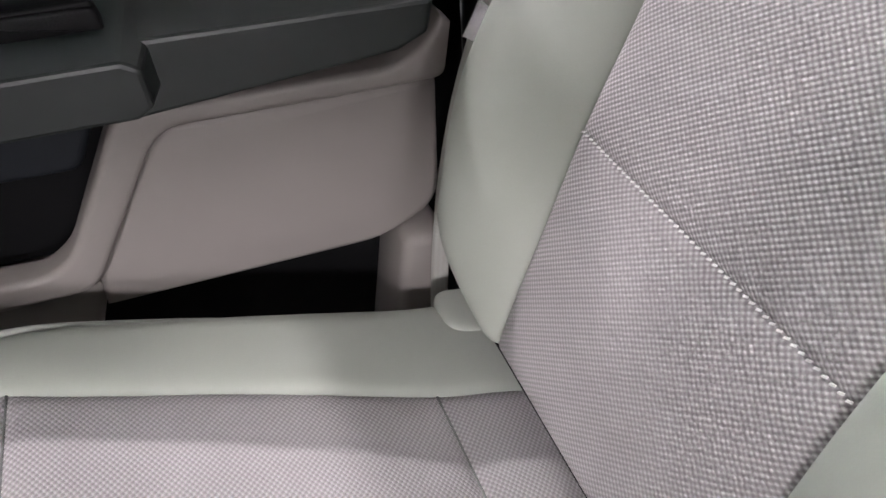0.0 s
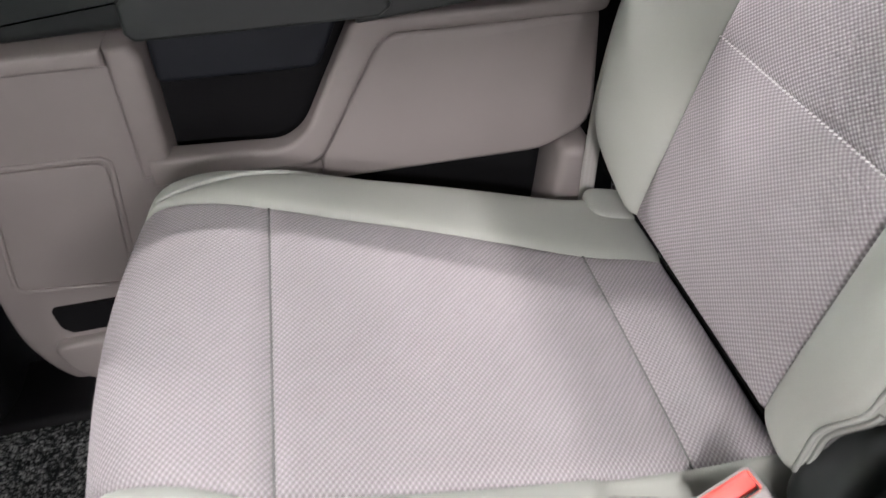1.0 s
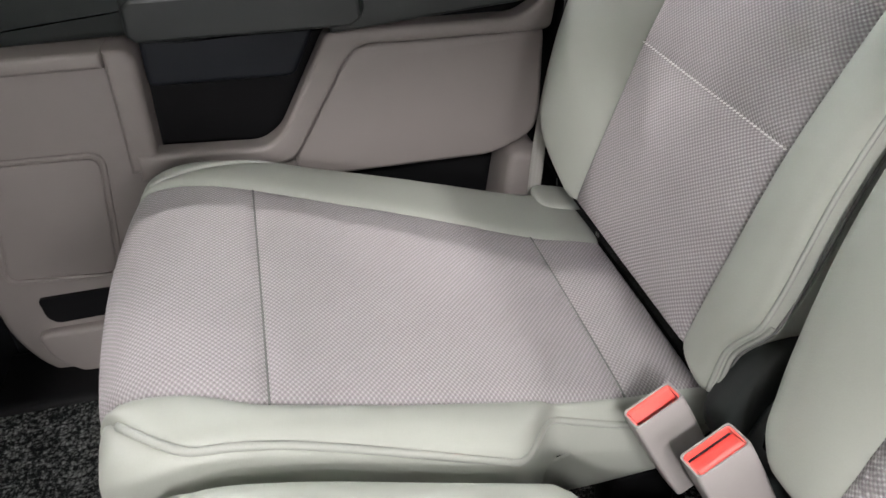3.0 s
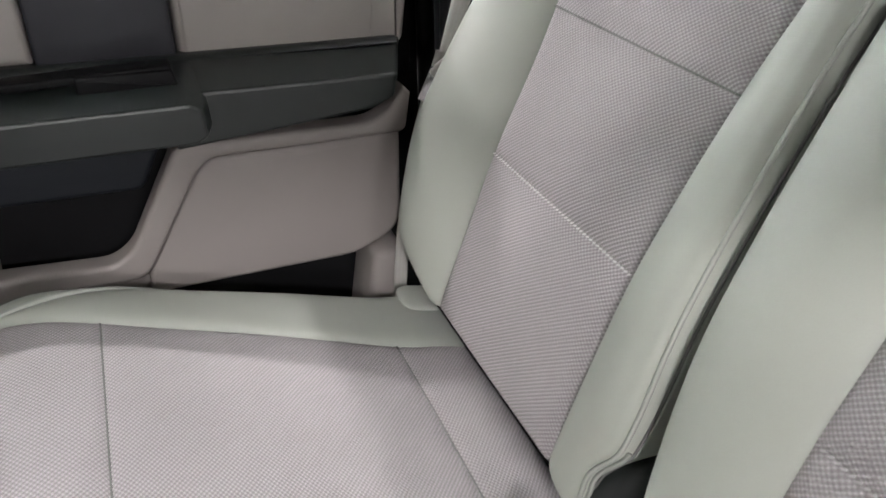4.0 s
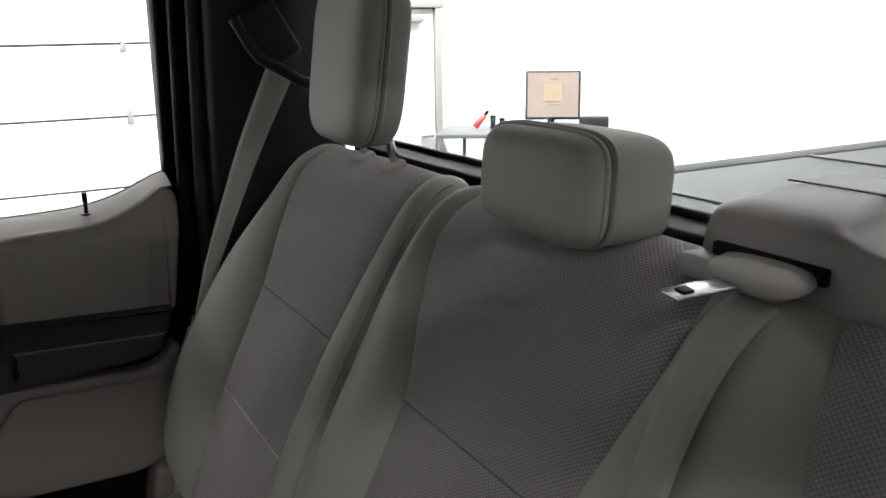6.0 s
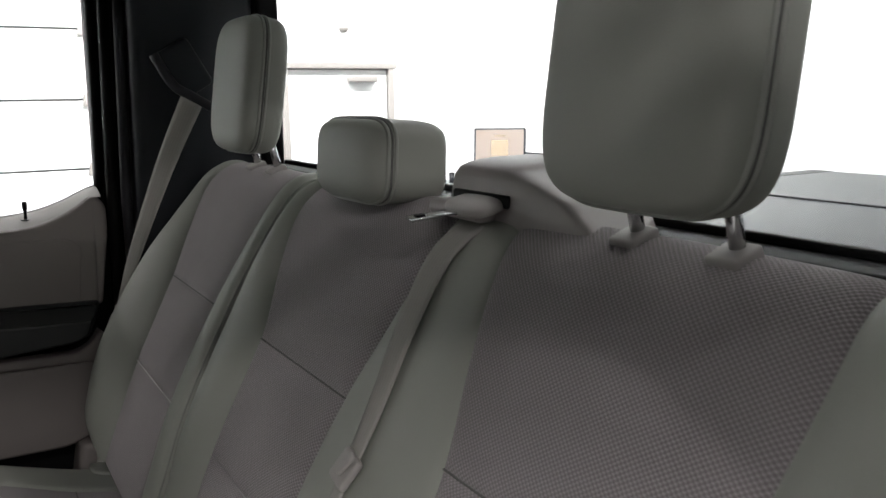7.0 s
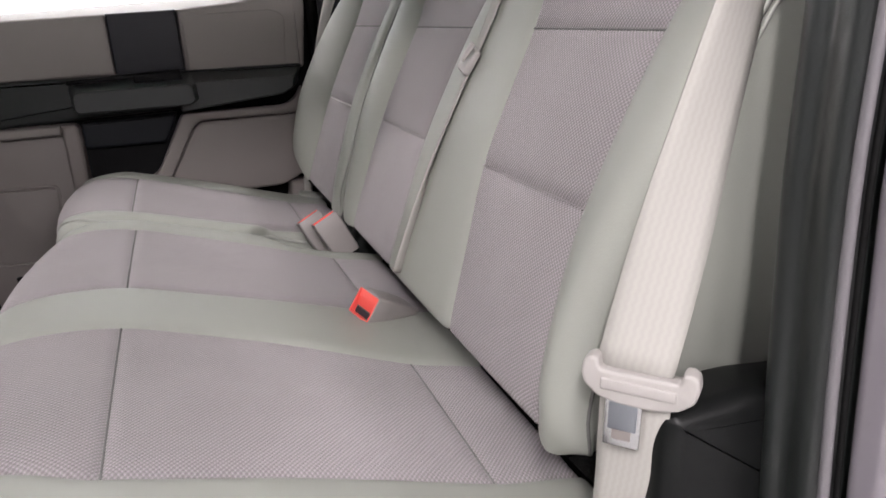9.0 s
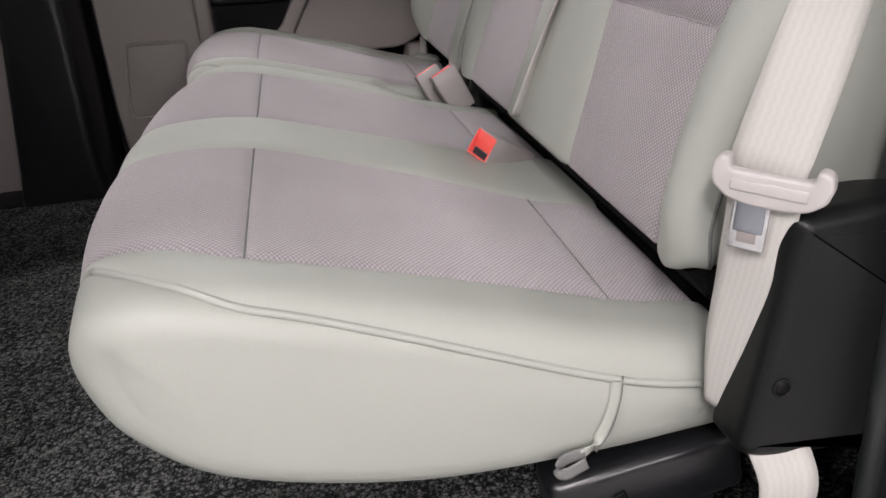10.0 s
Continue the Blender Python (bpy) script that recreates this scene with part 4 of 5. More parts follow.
# ---- belts ----
def buckle(place, axis, wide, size, label, slot=1, reach=0.12, rim=-0.0012):
    """A belt buckle whose button end is at place and looks along axis."""
    t = thing("belt_buckle", place, label, "belt buckle", "seat belt buckles")
    a = Vector(axis).normalized()
    w = (Vector(wide) - a * a.dot(Vector(wide))).normalized()
    m = Matrix.Translation(place) @ Matrix((w, a.cross(w), a)).transposed().to_4x4()
    sx, sy, sz = size
    bm = bmesh.new()
    wall, deep = 0.0022, 0.009
    rings = []
    for hx, hy, z in ((sx * 0.44, sy * 0.44, -sz), (sx * 0.47, sy * 0.47, -sz * 0.9), (sx * 0.5, sy * 0.5, -sz * 0.35), (sx * 0.5, sy * 0.5, -0.003), (sx * 0.5 - 0.001, sy * 0.5 - 0.001, 0.0), (sx * 0.5 - wall, sy * 0.5 - wall, 0.0), (sx * 0.5 - wall - 0.0006, sy * 0.5 - wall - 0.0006, -deep)):
        r = min(0.0045, hy * 0.5)
        rings.append([bm.verts.new((x, y, z)) for x, y in rounded([(-hx, -hy), (hx, -hy), (hx, hy), (-hx, hy)], r, 4)])
    n = len(rings[0])
    for r0, r1 in zip(rings, rings[1:]):
        for k in range(n):
            bm.faces.new((r0[k], r0[(k + 1) % n], r1[(k + 1) % n], r1[k]))
    bm.faces.new(rings[0][::-1]), bm.faces.new(rings[-1])
    bmesh.ops.transform(bm, matrix=m, verts=bm.verts)
    bm_part("body", bm, BUCKLE, t)
    # red liner round the mouth, with a sloping button in it
    bm = bmesh.new()
    hx, hy = sx * 0.5 - wall, sy * 0.5 - wall
    loops = []
    for d, z in ((0.0, -deep + 0.001), (0.0, rim), (0.0016, rim), (0.0016, -deep + 0.001)):
        loops.append([bm.verts.new((x, y, z)) for x, y in rounded([(-hx + d, -hy + d), (hx - d, -hy + d), (hx - d, hy - d), (-hx + d, hy - d)], 0.002, 3)])
    n = len(loops[0])
    for r0, r1 in zip(loops, loops[1:]):
        for k in range(n):
            bm.faces.new((r0[k], r0[(k + 1) % n], r1[(k + 1) % n], r1[k]))
    bmesh.ops.transform(bm, matrix=m, verts=bm.verts)
    bm_part("mouth_rim", bm, RED, t, "thin red rim")
    bm = bmesh.new()
    bx, b0, b1 = hx - 0.002, -slot * (hy - 0.002), slot * hy * reach
    vs = [bm.verts.new(p) for x in (-bx, bx) for p in ((x, b0, -deep), (x, b0, -0.0005), (x, b0 * 0.55, -0.0010), (x, b1, -0.0065), (x, b1, -deep))]
    for k in range(5):
        bm.faces.new((vs[k], vs[(k + 1) % 5], vs[5 + (k + 1) % 5], vs[5 + k]))
    bm.faces.new(vs[:5]), bm.faces.new(vs[5:])
    bmesh.ops.recalc_face_normals(bm, faces=bm.faces)
    bmesh.ops.bevel(bm, geom=bm.edges[:], offset=0.0007, segments=2, profile=0.5, affect="EDGES")
    bmesh.ops.transform(bm, matrix=m, verts=bm.verts)
    bm_part("button", bm, RED, t, "red release button")
    rbox("slot", None, (sx - 0.010, sy * (0.5 - reach * 0.5) * 0.7, 0.002), SLATE, t, 0.0005, m=m @ pose(0, slot * sy * (0.23 + reach * 0.22), -deep + 0.0012), label="dark tongue slot")
    return t


buckle((0.294, 0.262, 0.372), (-0.42, 0.10, 0.85), (0.88, 0.13, 0.42), (0.047, 0.026, 0.090), "grey seat belt buckle with red button", -1)
buckle((0.313, 0.199, 0.380), (-0.42, 0.10, 0.85), (0.88, 0.13, 0.42), (0.048, 0.030, 0.078), "grey seat belt buckle with red button", 1, 0.7)
buckle((0.290, -0.224, 0.361), (-0.74, -0.52, 0.48), Matrix.Rotation(math.radians(42), 3, Vector((-0.74, -0.52, 0.48))) @ Vector((-0.25, 0.35, 0.90)), (0.041, 0.039, 0.085), "grey seat belt buckle lying with red button up", 1, 0.35, 0.0012)


def far_belt():
    t = thing("seat_belt", (0.5, 0.73, 0.5), "pale grey shoulder belt hanging beside the far seat", "seat belt", "seat belts")
    ribbon("webbing", [(0.577, 0.712, 1.005), (0.52, 0.725, 0.88), (0.456, 0.733, 0.72), (0.420, 0.738, 0.615)], [(0.8, -0.4, -0.2), (0.75, -0.55, -0.1), (0.7, -0.6, 0), (0.6, -0.6, 0)], [0.044, 0.038, 0.026, 0.014], WEBBING, t)
    ribbon("lower_webbing", [(0.420, 0.742, 0.615), (0.390, 0.768, 0.48), (0.37, 0.78, 0.33), (0.36, 0.79, 0.12)], [(0.7, -0.5, 0)] * 4, 0.018, WEBBING, t)
    rbox("tongue_grip", (0.416, 0.726, 0.606), (0.042, 0.012, 0.014), BUCKLE, t, 0.005, turn=(0, -40, -35), label="grey plastic tongue grip")
    rbox("tongue", (0.402, 0.733, 0.580), (0.020, 0.003, 0.046), CHROME, t, 0.001, turn=(0, 24, -35), label="bright steel tongue")
    d = thing("belt_guide", (0.57, 0.74, 1.0), "black upper belt guide loop on the pillar", "belt guide")
    tube("loop", smooth_path([(0.515, 0.735, 1.085), (0.545, 0.728, 1.03), (0.575, 0.715, 1.008), (0.612, 0.70, 0.985), (0.632, 0.705, 0.985)], 6), 0.0095, SLATE, d, 10)
    rbox("mount", (0.575, 0.752, 1.06), (0.07, 0.02, 0.10), BLUEBLACK, d, 0.01, turn=(0, -30, 0))
    return t


far_belt()


def near_belt():
    t = thing("seat_belt", (0.45, -0.76, 0.5), "pale grey shoulder belt hanging beside the near seat", "seat belt", "seat belts")
    wa = (0.73, -0.68, 0.0)
    ribbon("webbing", [(0.612, -0.695, 1.02), (0.534, -0.723, 0.85), (0.434, -0.760, 0.65), (0.362, -0.777, 0.478)], [(0.70, 0.71, 0), (0.70, 0.71, 0), (0.95, 0.10, 0), wa], [0.048, 0.048, 0.048, 0.0515], WEBBING, t)
    ribbon("lower_webbing", [(0.366, -0.777, 0.478), (0.362, -0.768, 0.41), (0.353, -0.757, 0.345), (0.347, -0.751, 0.29)], [wa, (0.45, -0.89, 0), (0.40, -0.9, 0), (0.4, -0.9, 0)], [0.047, 0.052, 0.036, 0.014], WEBBING, t)
    m = Matrix.Translation((0.366, -0.781, 0.476)) @ pose(0, 0, 0, 0, 6, -43)
    half = [(0.0, -0.0175), (0.014, -0.0170), (0.027, -0.0140), (0.0365, -0.0065), (0.0390, 0.003), (0.0375, 0.0115), (0.0325, 0.0145), (0.0275, 0.0138), (0.0262, 0.0060)]
    bm = bmesh.new()
    face = bm.faces.new([bm.verts.new((x, -0.0075, z)) for x, z in rounded(half + [(-x, z) for x, z in half[:0:-1]], 0.003)])
    out = bmesh.ops.extrude_face_region(bm, geom=[face])
    bmesh.ops.translate(bm, vec=(0, 0.015, 0), verts=[v for v in out["geom"] if isinstance(v, bmesh.types.BMVert)])
    bmesh.ops.recalc_face_normals(bm, faces=bm.faces)
    bmesh.ops.bevel(bm, geom=[e for e in bm.edges if abs(e.verts[0].co.y - e.verts[1].co.y) < 1e-5], offset=0.0034, segments=4, profile=0.5, affect="EDGES", clamp_overlap=True)
    bmesh.ops.transform(bm, matrix=m, verts=bm.verts)
    bm_part("tongue_grip", bm, TAUPE_LIGHT, t, "pale plastic tongue grip")
    rbox("grip_lip", None, (0.050, 0.003, 0.0085), TAUPE_LIGHT, t, 0.0014, m=m @ pose(0, -0.0072, -0.0035))
    rbox("tongue", None, (0.025, 0.003, 0.042), CHROME, t, 0.0012, m=m @ pose(-0.009, -0.0035, -0.029), label="bright steel tongue")
    rbox("tongue_sleeve", None, (0.0195, 0.003, 0.030), DULLSTEEL, t, 0.001, m=m @ pose(-0.009, -0.0045, -0.022), label="dark moulded sleeve")
    rbox("tongue_slot", None, (0.013, 0.0036, 0.009), TAUPE, t, 0.0005, m=m @ pose(-0.009, -0.0036, -0.0400))
    ribbon("anchor_webbing", [(0.372, -0.780, 0.296), (0.378, -0.794, 0.274), (0.382, -0.806, 0.250), (0.380, -0.806, 0.224), (0.372, -0.796, 0.204)], [(1, -0.1, 0.1)] * 5, 0.044, WEBBING, t)
    ribbon("anchor_tail", [(0.366, -0.802, 0.214), (0.340, -0.806, 0.232), (0.305, -0.802, 0.230), (0.262, -0.786, 0.212)], [(0.1, -0.75, 0.6), (0.1, -0.7, 0.7), (0.1, -0.7, 0.7), (0.1, -0.6, 0.8)], 0.040, WEBBING, t)
    return t


near_belt()


def middle_belt():
    t = thing("seat_belt", (0.5, -0.2, 0.6), "pale grey middle shoulder belt over the seat back", "seat belt", "seat belts")
    s = near_back_shell
    tab = [("crest", -0.215), ("high", -0.205), ("up", -0.202), ("st2", -0.214), ("st1", -0.211), ("low", -0.202), ("foot", -0.194)]
    BV = BACK_NEAR[1]
    pts = [s.point(y, BV[k], -0.006) for k, y in tab]
    ribbon("webbing", pts, [(0, 1, 0), (0, 1, 0), (0.05, 1, 0), (0.1, 1, 0), (0.35, 0.9, 0), (0.75, 0.6, 0), (0.9, 0.4, 0)], [0.046, 0.044, 0.040, 0.033, 0.024, 0.018, 0.017], WEBBING, t)
    c = s.point(-0.221, (BV["st1"] + BV["st2"]) / 2 + 0.03, -0.012)
    rbox("clasp", (c.x, c.y, c.z), (0.010, 0.030, 0.034), TAUPE_LIGHT, t, 0.004, turn=(20, 30, 8), label="folded pale belt clasp")
    rbox("clasp_fold", (c.x - 0.006, c.y - 0.014, c.z + 0.012), (0.005, 0.008, 0.026), TAUPE_LIGHT, t, 0.002, turn=(30, 30, 8))
    h = thing("retractor_housing", (0.68, -0.26, 0.89), "grey moulded belt retractor housing on the seat back", "belt housing")

    def plan(d, side):
        return rounded([(0.622 + d, -0.272 - side + d), (0.622 + d, -0.135 - d), (0.80, -0.105 - d), (0.80, -0.215 - side * 0.5 + d)], 0.022, 8)
    column("cover", [(0.862, plan(0, 0.125)), (0.885, plan(0, 0.105)), (0.905, plan(0.002, 0.075)), (0.918, plan(0.004, 0.030)), (0.926, plan(0.008, 0.0)), (0.931, plan(0.016, 0.0)), (0.934, plan(0.028, 0.0))], BUCKLE, h, n=40)
    rbox("slot", (0.624, -0.207, 0.897), (0.010, 0.100, 0.013), BLACK, h, 0.003)
    rbox("top_groove", (0.735, -0.20, 0.9342), (0.005, 0.14, 0.0015), SLATE, h, 0.0)
    rbox("collar", (0.63, -0.185, 0.884), (0.06, 0.10, 0.018), BUCKLE, h, 0.008)
    v, f = superbox(None, (0.021, 0.042, 0.0085), 0.7, pose(0.612, -0.210, 0.891, 0, -14, -4))
    mesh_part("tongue_grip", v, f, TAUPE_LIGHT, t, "pale plastic tongue grip")
    rbox("tongue", (0.572, -0.193, 0.882), (0.048, 0.026, 0.003), CHROME, t, 0.001, turn=(0, -6, -14), label="bright steel tongue")
    rbox("tongue_hole", (0.560, -0.191, 0.8822), (0.009, 0.012, 0.0036), BLACK, t, 0.0005, turn=(0, -6, -14))
    return t


middle_belt()


# ---- far rear door, closed ----
def far_door():
    d = thing("door_2", (0.0, 0.88, 0.07), "closed rear cab door with taupe and dark grey trim", "car door", kind="structure")
    slab("door_shell", [(-0.39, 0.04), (0.42, 0.04), (0.43, 0.55), (0.435, 0.752), (-0.39, 0.752)], 0.895, 0.95, BLACK, d, 0.0)
    # upper trim, over the dark insert
    slab("upper_panel", rounded([(0.134, 0.612), (0.408, 0.598), (0.428, 0.745), (0.428, 0.80), (0.405, 0.822), (0.36, 0.79), (0.30, 0.764), (0.134, 0.758)], [0, 0.01, 0.02, 0.02, 0.015, 0.03, 0.03, 0]), 0.850, 0.90, TAUPE_MID, d, 0.012)
    slab("panel_field", rounded([(0.142, 0.618), (0.366, 0.608), (0.378, 0.722), (0.352, 0.740), (0.142, 0.744)], [0.004, 0.012, 0.02, 0.02, 0.004]), 0.8487, 0.87, TAUPE_MID, d, 0.004)
    slab("dark_insert", [(-0.018, 0.622), (0.1325, 0.612), (0.1325, 0.757), (-0.018, 0.760)], 0.847, 0.90, SLATE, d, 0.006)
    slab("front_panel", [(-0.385, 0.636), (-0.0195, 0.624), (-0.0195, 0.760), (-0.385, 0.766)], 0.850, 0.90, TAUPE_MID, d, 0.010)
    # sill under the glass, rising at the rear
    verts, faces = [], []
    xs = list(np.linspace(-0.385, 0.42, 44))
    top = lerp_table([(-0.385, 0.776), (0.10, 0.778), (0.22, 0.780), (0.30, 0.788), (0.36, 0.807), (0.405, 0.828), (0.42, 0.832)])
    inner = lerp_table([(-0.385, 0.762), (0.13, 0.755), (0.28, 0.759), (0.33, 0.772), (0.37, 0.793), (0.41, 0.818), (0.42, 0.815)])
    for x in xs:
        a, b = Vector((x, 0.853, inner(x))), Vector((x, 0.918, top(x)))
        for k in range(6):
            t = k / 5
            p = a.lerp(b, t) + Vector((0, 0, 0.003 * math.sin(math.pi * t)))
            verts.append(p)
        verts.append(b + Vector((0, 0.006, -0.05)))
    for i in range(len(xs) - 1):
        for k in range(6):
            a = i * 7 + k
            faces.append((a, a + 7, a + 8, a + 1))
    mesh_part("window_sill", verts, faces, TAUPE_LIGHT, d, "pale window sill trim")
    tube("glass_seal", [(x, 0.921, top(x) + 0.0005) for x in xs], 0.0014, SEAL, d)
    tube("rear_seal", [(0.424, 0.915, 0.80), (0.430, 0.912, 0.86), (0.436, 0.885, 1.30)], 0.010, BLACK, d)
    slab("rear_frame", [(0.418, 0.55), (0.438, 0.55), (0.452, 1.32), (0.428, 1.32)], 0.912, 0.945, BLACK, d, 0.006)
    slab("front_frame", [(-0.40, 0.75), (-0.36, 0.75), (-0.36, 1.32), (-0.40, 1.32)], 0.895, 0.94, BLACK, d, 0.006)
    slab("header", [(-0.40, 1.27), (0.46, 1.27), (0.46, 1.374), (-0.40, 1.374)], 0.748, 0.94, BLACK, d, 0.006)
    g = slab("glass", [(-0.37, 0.76), (0.42, 0.76), (0.42, 1.28), (-0.37, 1.28)], 0.927, 0.931, GLASS, d, 0.0)
    g.visible_shadow = False
    # lock pin
    tube("lock_pin", [(0.286, 0.892, 0.768), (0.286, 0.892, 0.797)], 0.0032, BLACK, d, 10)
    tube("lock_knob", [(0.286, 0.892, 0.795), (0.286, 0.892, 0.811)], 0.0046, BLACK, d, 10)
    tube("lock_collar", [(0.286, 0.892, 0.766), (0.286, 0.892, 0.7765)], 0.010, DARK, d, 14)
    # armrest: rear block, pull handle, dark recess above
    slab("armrest_base", rounded([(0.10, 0.535), (0.36, 0.552), (0.392, 0.59), (0.402, 0.610), (-0.385, 0.640), (-0.385, 0.535)], 0.01), 0.832, 0.88, DARK, d, 0.012)
    facet("armrest_rear", [(0.110, 0.530), (0.352, 0.546), (0.388, 0.568), (0.400, 0.606), (0.110, 0.620)], [(0.110, 0.534), (0.340, 0.549), (0.366, 0.560), (0.372, 0.588), (0.110, 0.598)], 0.845, 0.768, DARK, d, 0.0035)
    facet("pull_handle", [(-0.122, 0.566), (-0.108, 0.552), (0.146, 0.545), (0.172, 0.560), (0.170, 0.606), (0.146, 0.617), (-0.108, 0.622), (-0.124, 0.608)], [(-0.108, 0.564), (-0.100, 0.556), (0.132, 0.550), (0.144, 0.558), (0.142, 0.588), (0.130, 0.596), (-0.098, 0.602), (-0.108, 0.594)], 0.845, 0.737, DARK, d, 0.0035)
    rbox("recess", (0.0, 0.80, 0.622), (0.24, 0.03, 0.010), BLACK, d, 0.003)
    slab("switch_bezel", rounded([(0.02, 0.603), (0.125, 0.601), (0.120, 0.622), (0.02, 0.626)], 0.004), 0.782, 0.80, BLACK, d, 0.003)
    # black map pocket under the armrest
    slab("pocket_back", [(-0.13, 0.37), (0.12, 0.37), (0.12, 0.545), (-0.13, 0.545)], 0.862, 0.89, BLACK, d, 0.0)
    slab("pocket_step", rounded([(-0.112, 0.468), (0.066, 0.462), (0.102, 0.53), (-0.112, 0.53)], 0.01), 0.838, 0.87, BLUEBLACK, d, 0.008)
    # taupe trim frame round pocket and lower panels
    slab("pocket_frame", rounded([(0.014, 0.388), (0.040, 0.405), (0.108, 0.527), (0.345, 0.520), (0.372, 0.535), (0.388, 0.560), (0.398, 0.55), (0.390, 0.500), (0.345, 0.500), (0.146, 0.506), (0.128, 0.49), (0.05, 0.362), (-0.14, 0.362), (-0.14, 0.40), (-0.114, 0.397)],
                                [0.02, 0.02, 0.012, 0.03, 0.02, 0.0, 0.0, 0.01, 0.01, 0.015, 0.015, 0.02, 0.0, 0.0, 0.012]), 0.798, 0.828, TAUPE, d, 0.007)
    slab("rear_panel", rounded([(0.052, 0.368), (0.130, 0.492), (0.146, 0.502), (0.386, 0.498), (0.382, 0.355), (0.318, 0.328), (0.05, 0.330)], [0.0, 0.01, 0.012, 0.01, 0.03, 0.02, 0.0]), 0.812, 0.875, TAUPE, d, 0.008)
    slab("front_rib", rounded([(-0.150, 0.372), (-0.114, 0.372), (-0.113, 0.516), (-0.122, 0.530), (-0.150, 0.531)], [0, 0, 0.01, 0.01, 0]), 0.800, 0.87, TAUPE, d, 0.010)
    slab("top_rib", [(-0.372, 0.537), (-0.372, 0.515), (-0.1505, 0.510), (-0.1505, 0.5315)], 0.800, 0.87, TAUPE, d, 0.007)
    slab("lower_panel", rounded([(-0.372, 0.534), (-0.118, 0.526), (-0.118, 0.40), (-0.118, 0.366), (0.06, 0.366), (0.05, 0.33), (0.0, 0.20), (0.0, 0.05), (-0.28, 0.05), (-0.335, 0.085), (-0.366, 0.15), (-0.372, 0.25)],
                              [0.01, 0.01, 0, 0, 0, 0, 0.02, 0.02, 0.04, 0.03, 0.03, 0.02]), 0.822, 0.88, TAUPE, d, 0.010)
    # speaker grille and low slot
    ring = rounded([(-0.320, 0.403), (-0.182, 0.398), (-0.198, 0.222), (-0.343, 0.232)], 0.018, 6)
    tube("grille_rim", [(x, 0.8215, z) for x, z in ring], 0.0034, TAUPE, d, 8, closed=True)
    slab("grille", rounded([(-0.316, 0.398), (-0.187, 0.393), (-0.203, 0.227), (-0.337, 0.237)], 0.016), 0.8185, 0.83, TAUPE, d, 0.002, "taupe speaker grille")
    slab("slot", rounded([(-0.312, 0.202), (-0.16, 0.204), (-0.16, 0.165), (-0.296, 0.161), (-0.308, 0.172)], 0.006), 0.8165, 0.83, BLACK, d, 0.0, "dark storage slot")
    slab("slot_lip", rounded([(-0.33, 0.150), (-0.02, 0.154), (-0.02, 0.07), (-0.27, 0.068), (-0.315, 0.10)], 0.02), 0.808, 0.83, TAUPE, d, 0.008)
    return d


far_door()



def front_door(name, sy):
    d = thing(name, (-1.1, sy * 0.88, 0.07), "closed front cab door with plain taupe trim", "car door", kind="structure")
    slab("door_shell", rounded([(-1.62, 0.03), (-0.60, 0.03), (-0.57, 0.74), (-1.62, 0.74)], 0.02), sy * 0.86, sy * 0.95, TAUPE, d, 0.012)
    slab("armrest", rounded([(-1.5, 0.55), (-0.66, 0.55), (-0.66, 0.63), (-1.5, 0.63)], 0.02), sy * 0.80, sy * 0.87, DARK, d, 0.012)
    # unseen header, added to block lamplight through the front windows
    slab("header", [(-1.32, 1.25), (-0.46, 1.25), (-0.46, 1.374), (-1.32, 1.374)], sy * 0.748, sy * 0.92, BLACK, d, 0.006)
    return d


front_door("door_3", 1)
front_door("door_4", -1)
# unseen bulkhead, added to keep front light off the seat backs
plate("wall_front", (-1.72, -0.95, -0.02), (-1.62, 0.95, 0.92), BLACK, "unseen plain black front bulkhead, added to block light")

# ---- front passenger seat, just inside the view ----
fs = thing("front_seat", (-0.72, 0.37, 0.07), "front seat in pale vinyl seen from behind", "seat")
v, f = superbox((-0.66, 0.37, 0.63), (0.10, 0.215, 0.31), 0.35, pose(0, 0, 0, 0, 14, 0))
mesh_part("backrest", v, f, VINYL, fs)
v, f = superbox((-0.95, 0.37, 0.40), (0.27, 0.225, 0.09), 0.3)
mesh_part("cushion", v, f, VINYL, fs)
rbox("base", (-0.88, 0.37, 0.19), (0.42, 0.40, 0.22), BLACK, fs, 0.03)
copy_thing(fs, pose(-0.72, -0.42, 0.07))

# ---- under the near cushion ----
br = thing("seat_bracket", (0.32, -0.66, 0.07), "black steel seat bracket on the floor", "bracket")
rbox("bracket_plate", (0.31, -0.70, 0.195), (0.17, 0.05, 0.06), GLOSSBLACK, br, 0.010, turn=(0, -8, 0))
rbox("bracket_leg", (0.35, -0.68, 0.12), (0.06, 0.06, 0.10), BLACK, br, 0.012)
rbox("bracket_slot", (0.287, -0.7262, 0.188), (0.010, 0.003, 0.022), RUBBER, br, 0.001, turn=(0, -25, 0))
for y in (-0.30, 0.12, 0.34, 0.62):
    rbox("bracket_foot", (0.33, y, 0.15), (0.07, 0.05, 0.16), BLACK, br, 0.012)

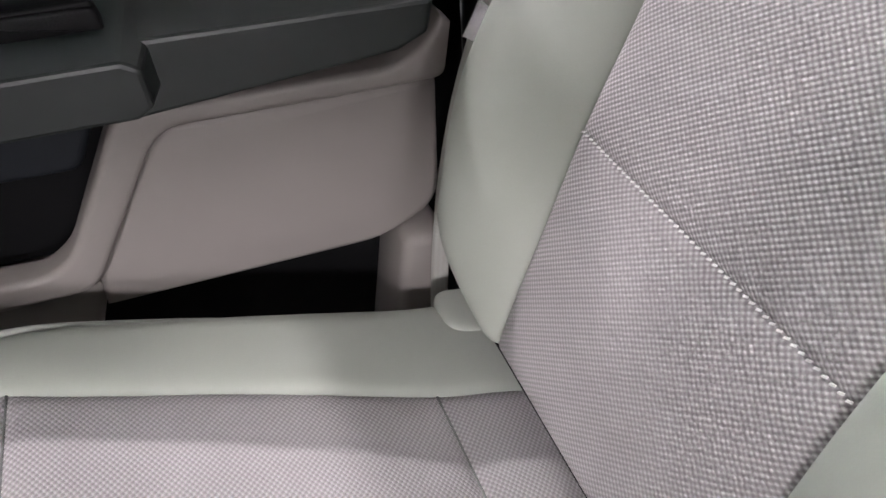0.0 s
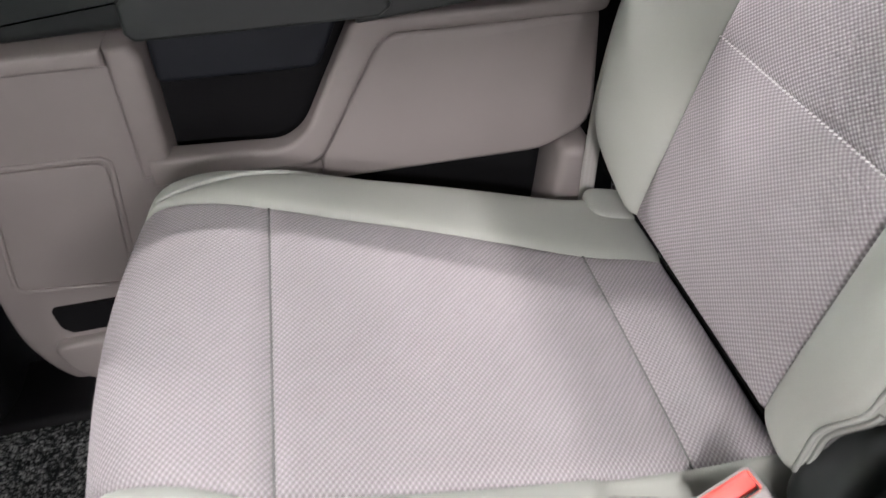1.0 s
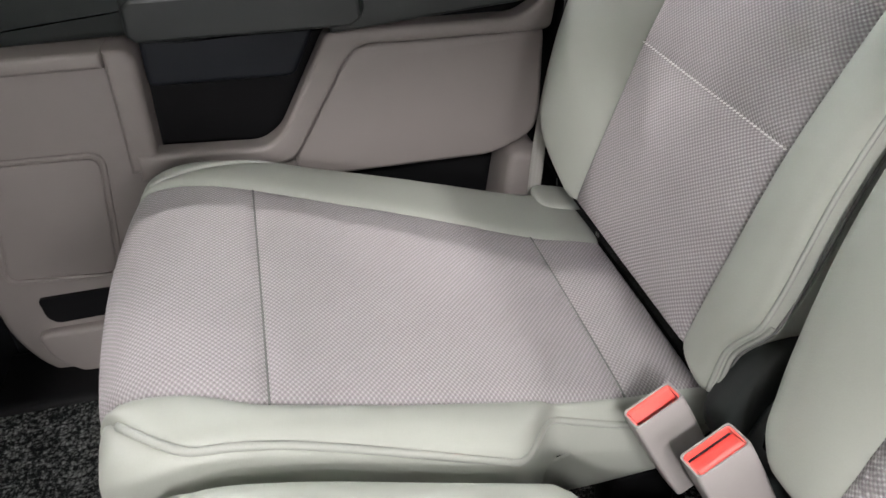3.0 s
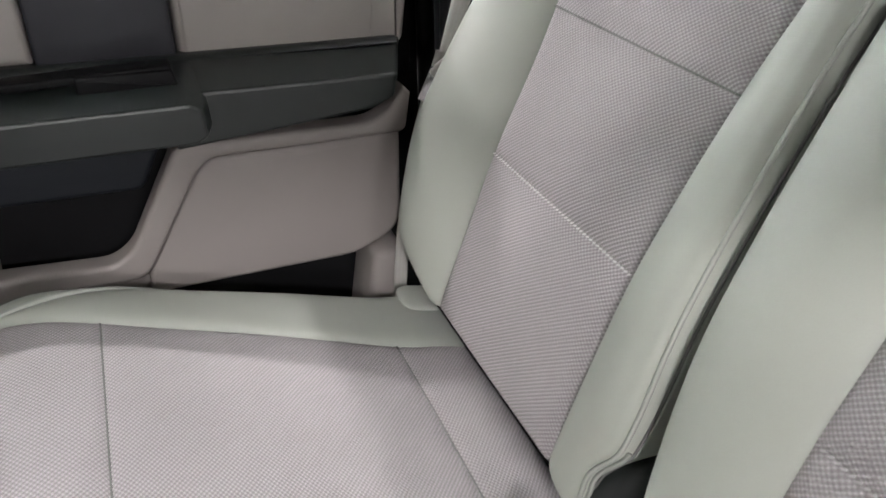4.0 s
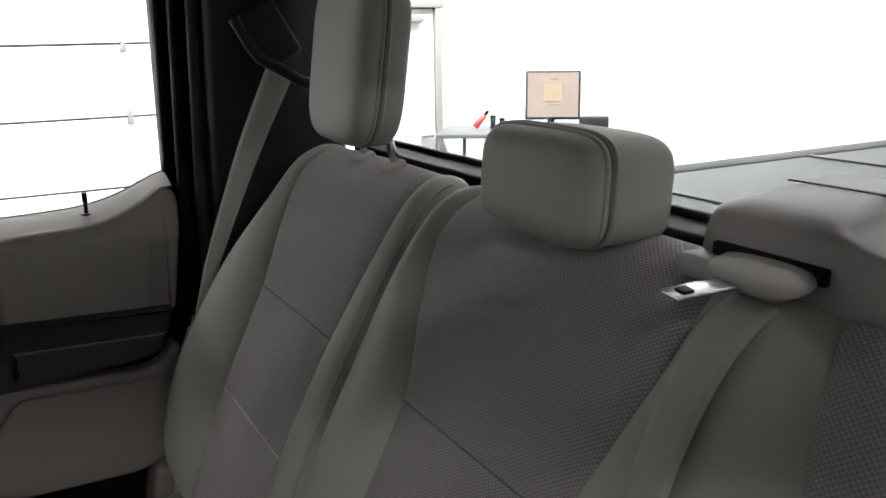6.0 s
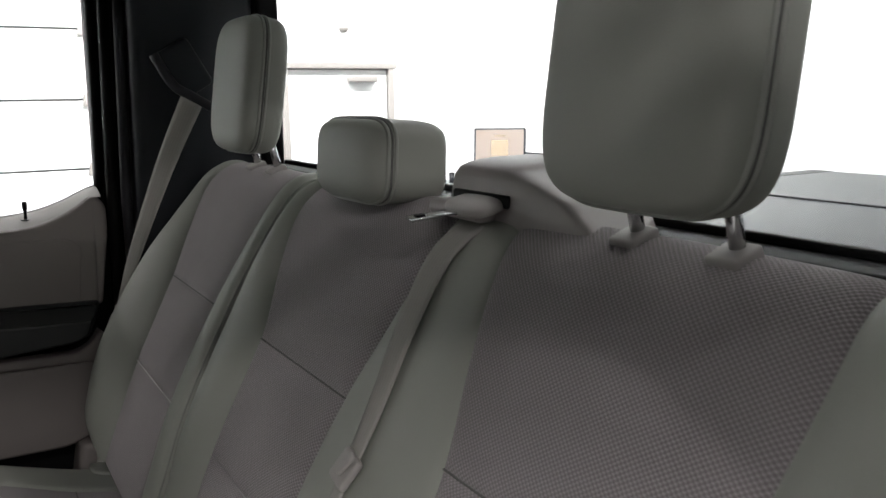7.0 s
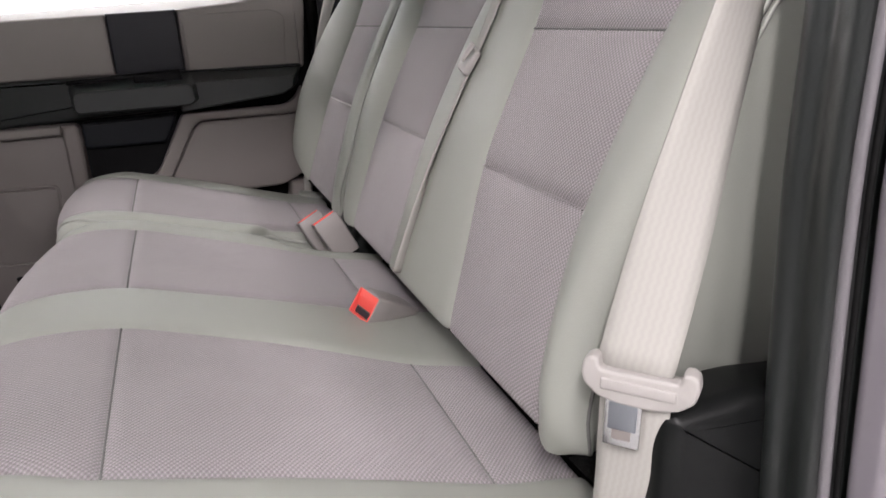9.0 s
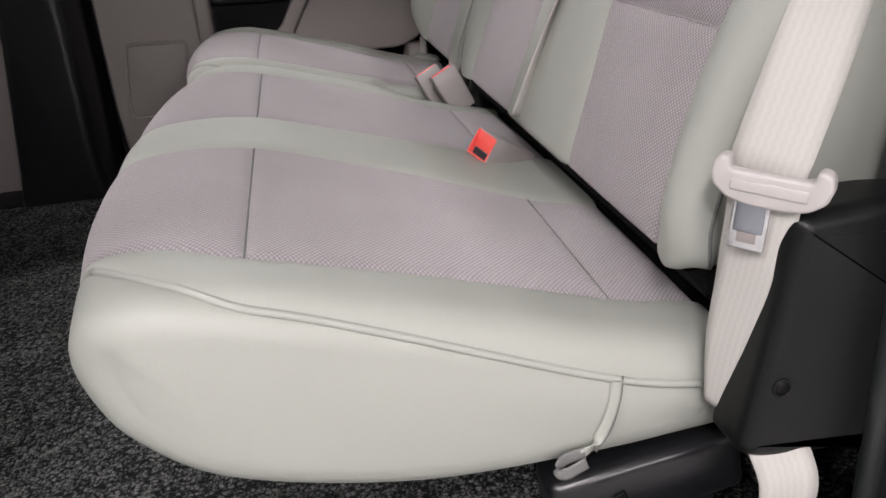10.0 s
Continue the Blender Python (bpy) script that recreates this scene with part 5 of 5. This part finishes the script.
# ---- small parts about the seats ----
side = thing("cover_strap", (0.28, -0.735, 0.25), "pale vinyl cover strap, its folded loop end darkened as shade", "strap")
ribbon("strap", [(0.280, -0.7275, 0.309), (0.276, -0.7290, 0.286), (0.267, -0.7290, 0.264), (0.255, -0.7295, 0.250), (0.240, -0.7300, 0.244)], [(0.9, -0.1, 0.2), (0.9, -0.1, 0.3), (0.75, -0.1, 0.6), (0.5, -0.1, 0.85), (0.2, -0.1, 1)], 0.009, VINYL, side, 0.0008)
# loop coloured dark grey to stand for the shade it hangs in
ribbon("loop", [(0.252, -0.7300, 0.248), (0.236, -0.7310, 0.246), (0.228, -0.7345, 0.241), (0.234, -0.7375, 0.237), (0.252, -0.7350, 0.242)], [(0.1, 0.1, 1)] * 5, 0.011, SEAM, side, 0.0009)
tube("seam", smooth_path([(0.285, -0.7268, 0.311), (0.282, -0.7275, 0.290), (0.275, -0.7278, 0.266), (0.262, -0.7280, 0.246)], 6), 0.0011, SEAM, side, 6)

hinge = thing("hinge_cover", (0.43, 0.258, 0.36), "dark grey rounded plastic hinge cover between the seat backs", "hinge cover")
v, f = superbox((0.398, 0.266, 0.362), (0.036, 0.028, 0.058), 0.6, pose(0, 0, 0, 0, 25, 0))
mesh_part("cover", v, f, DARK, hinge)
v, f = superbox((0.400, 0.222, 0.330), (0.036, 0.024, 0.055), 0.6, pose(0, 0, 0, 0, 20, 0))
mesh_part("cover", v, f, DARK, hinge)
rod = thing("steel_rod", (0.375, 0.30, 0.34), "thin bright steel rod in the seat gap", "rod")
tube("rod", [(0.365, 0.330, 0.349), (0.365, 0.270, 0.350)], 0.0018, CHROME, rod, 8)
clip = thing("steel_clip", (0.372, 0.566, 0.34), "small bright steel clip in the seat gap", "clip")
rbox("clip", (0.372, 0.566, 0.338), (0.006, 0.007, 0.006), CHROME, clip, 0.0015)
s, v_end = far_back_shell, BACK_FAR[1]["crest"]
# double piped edge round the latch corner
for k, v_top in ((0.58, v_end), (0.86, BACK_FAR[1]["heel"] + 0.03)):
    tube("piping", [s.point(s.turn(v, 0, k), v, -0.0005) for v in np.linspace(0.004, v_top, 140)], 0.0022, PIPING, far_seat, 8)
flap = thing("vinyl_flap", (0.365, 0.70, 0.318), "pale vinyl end flap of the seat cover", "flap")
v, f = superbox((0.364, 0.690, 0.316), (0.030, 0.030, 0.009), 0.6, pose(0, 0, 0, 0, 14, 0))
mesh_part("flap", v, f, VINYL, flap)
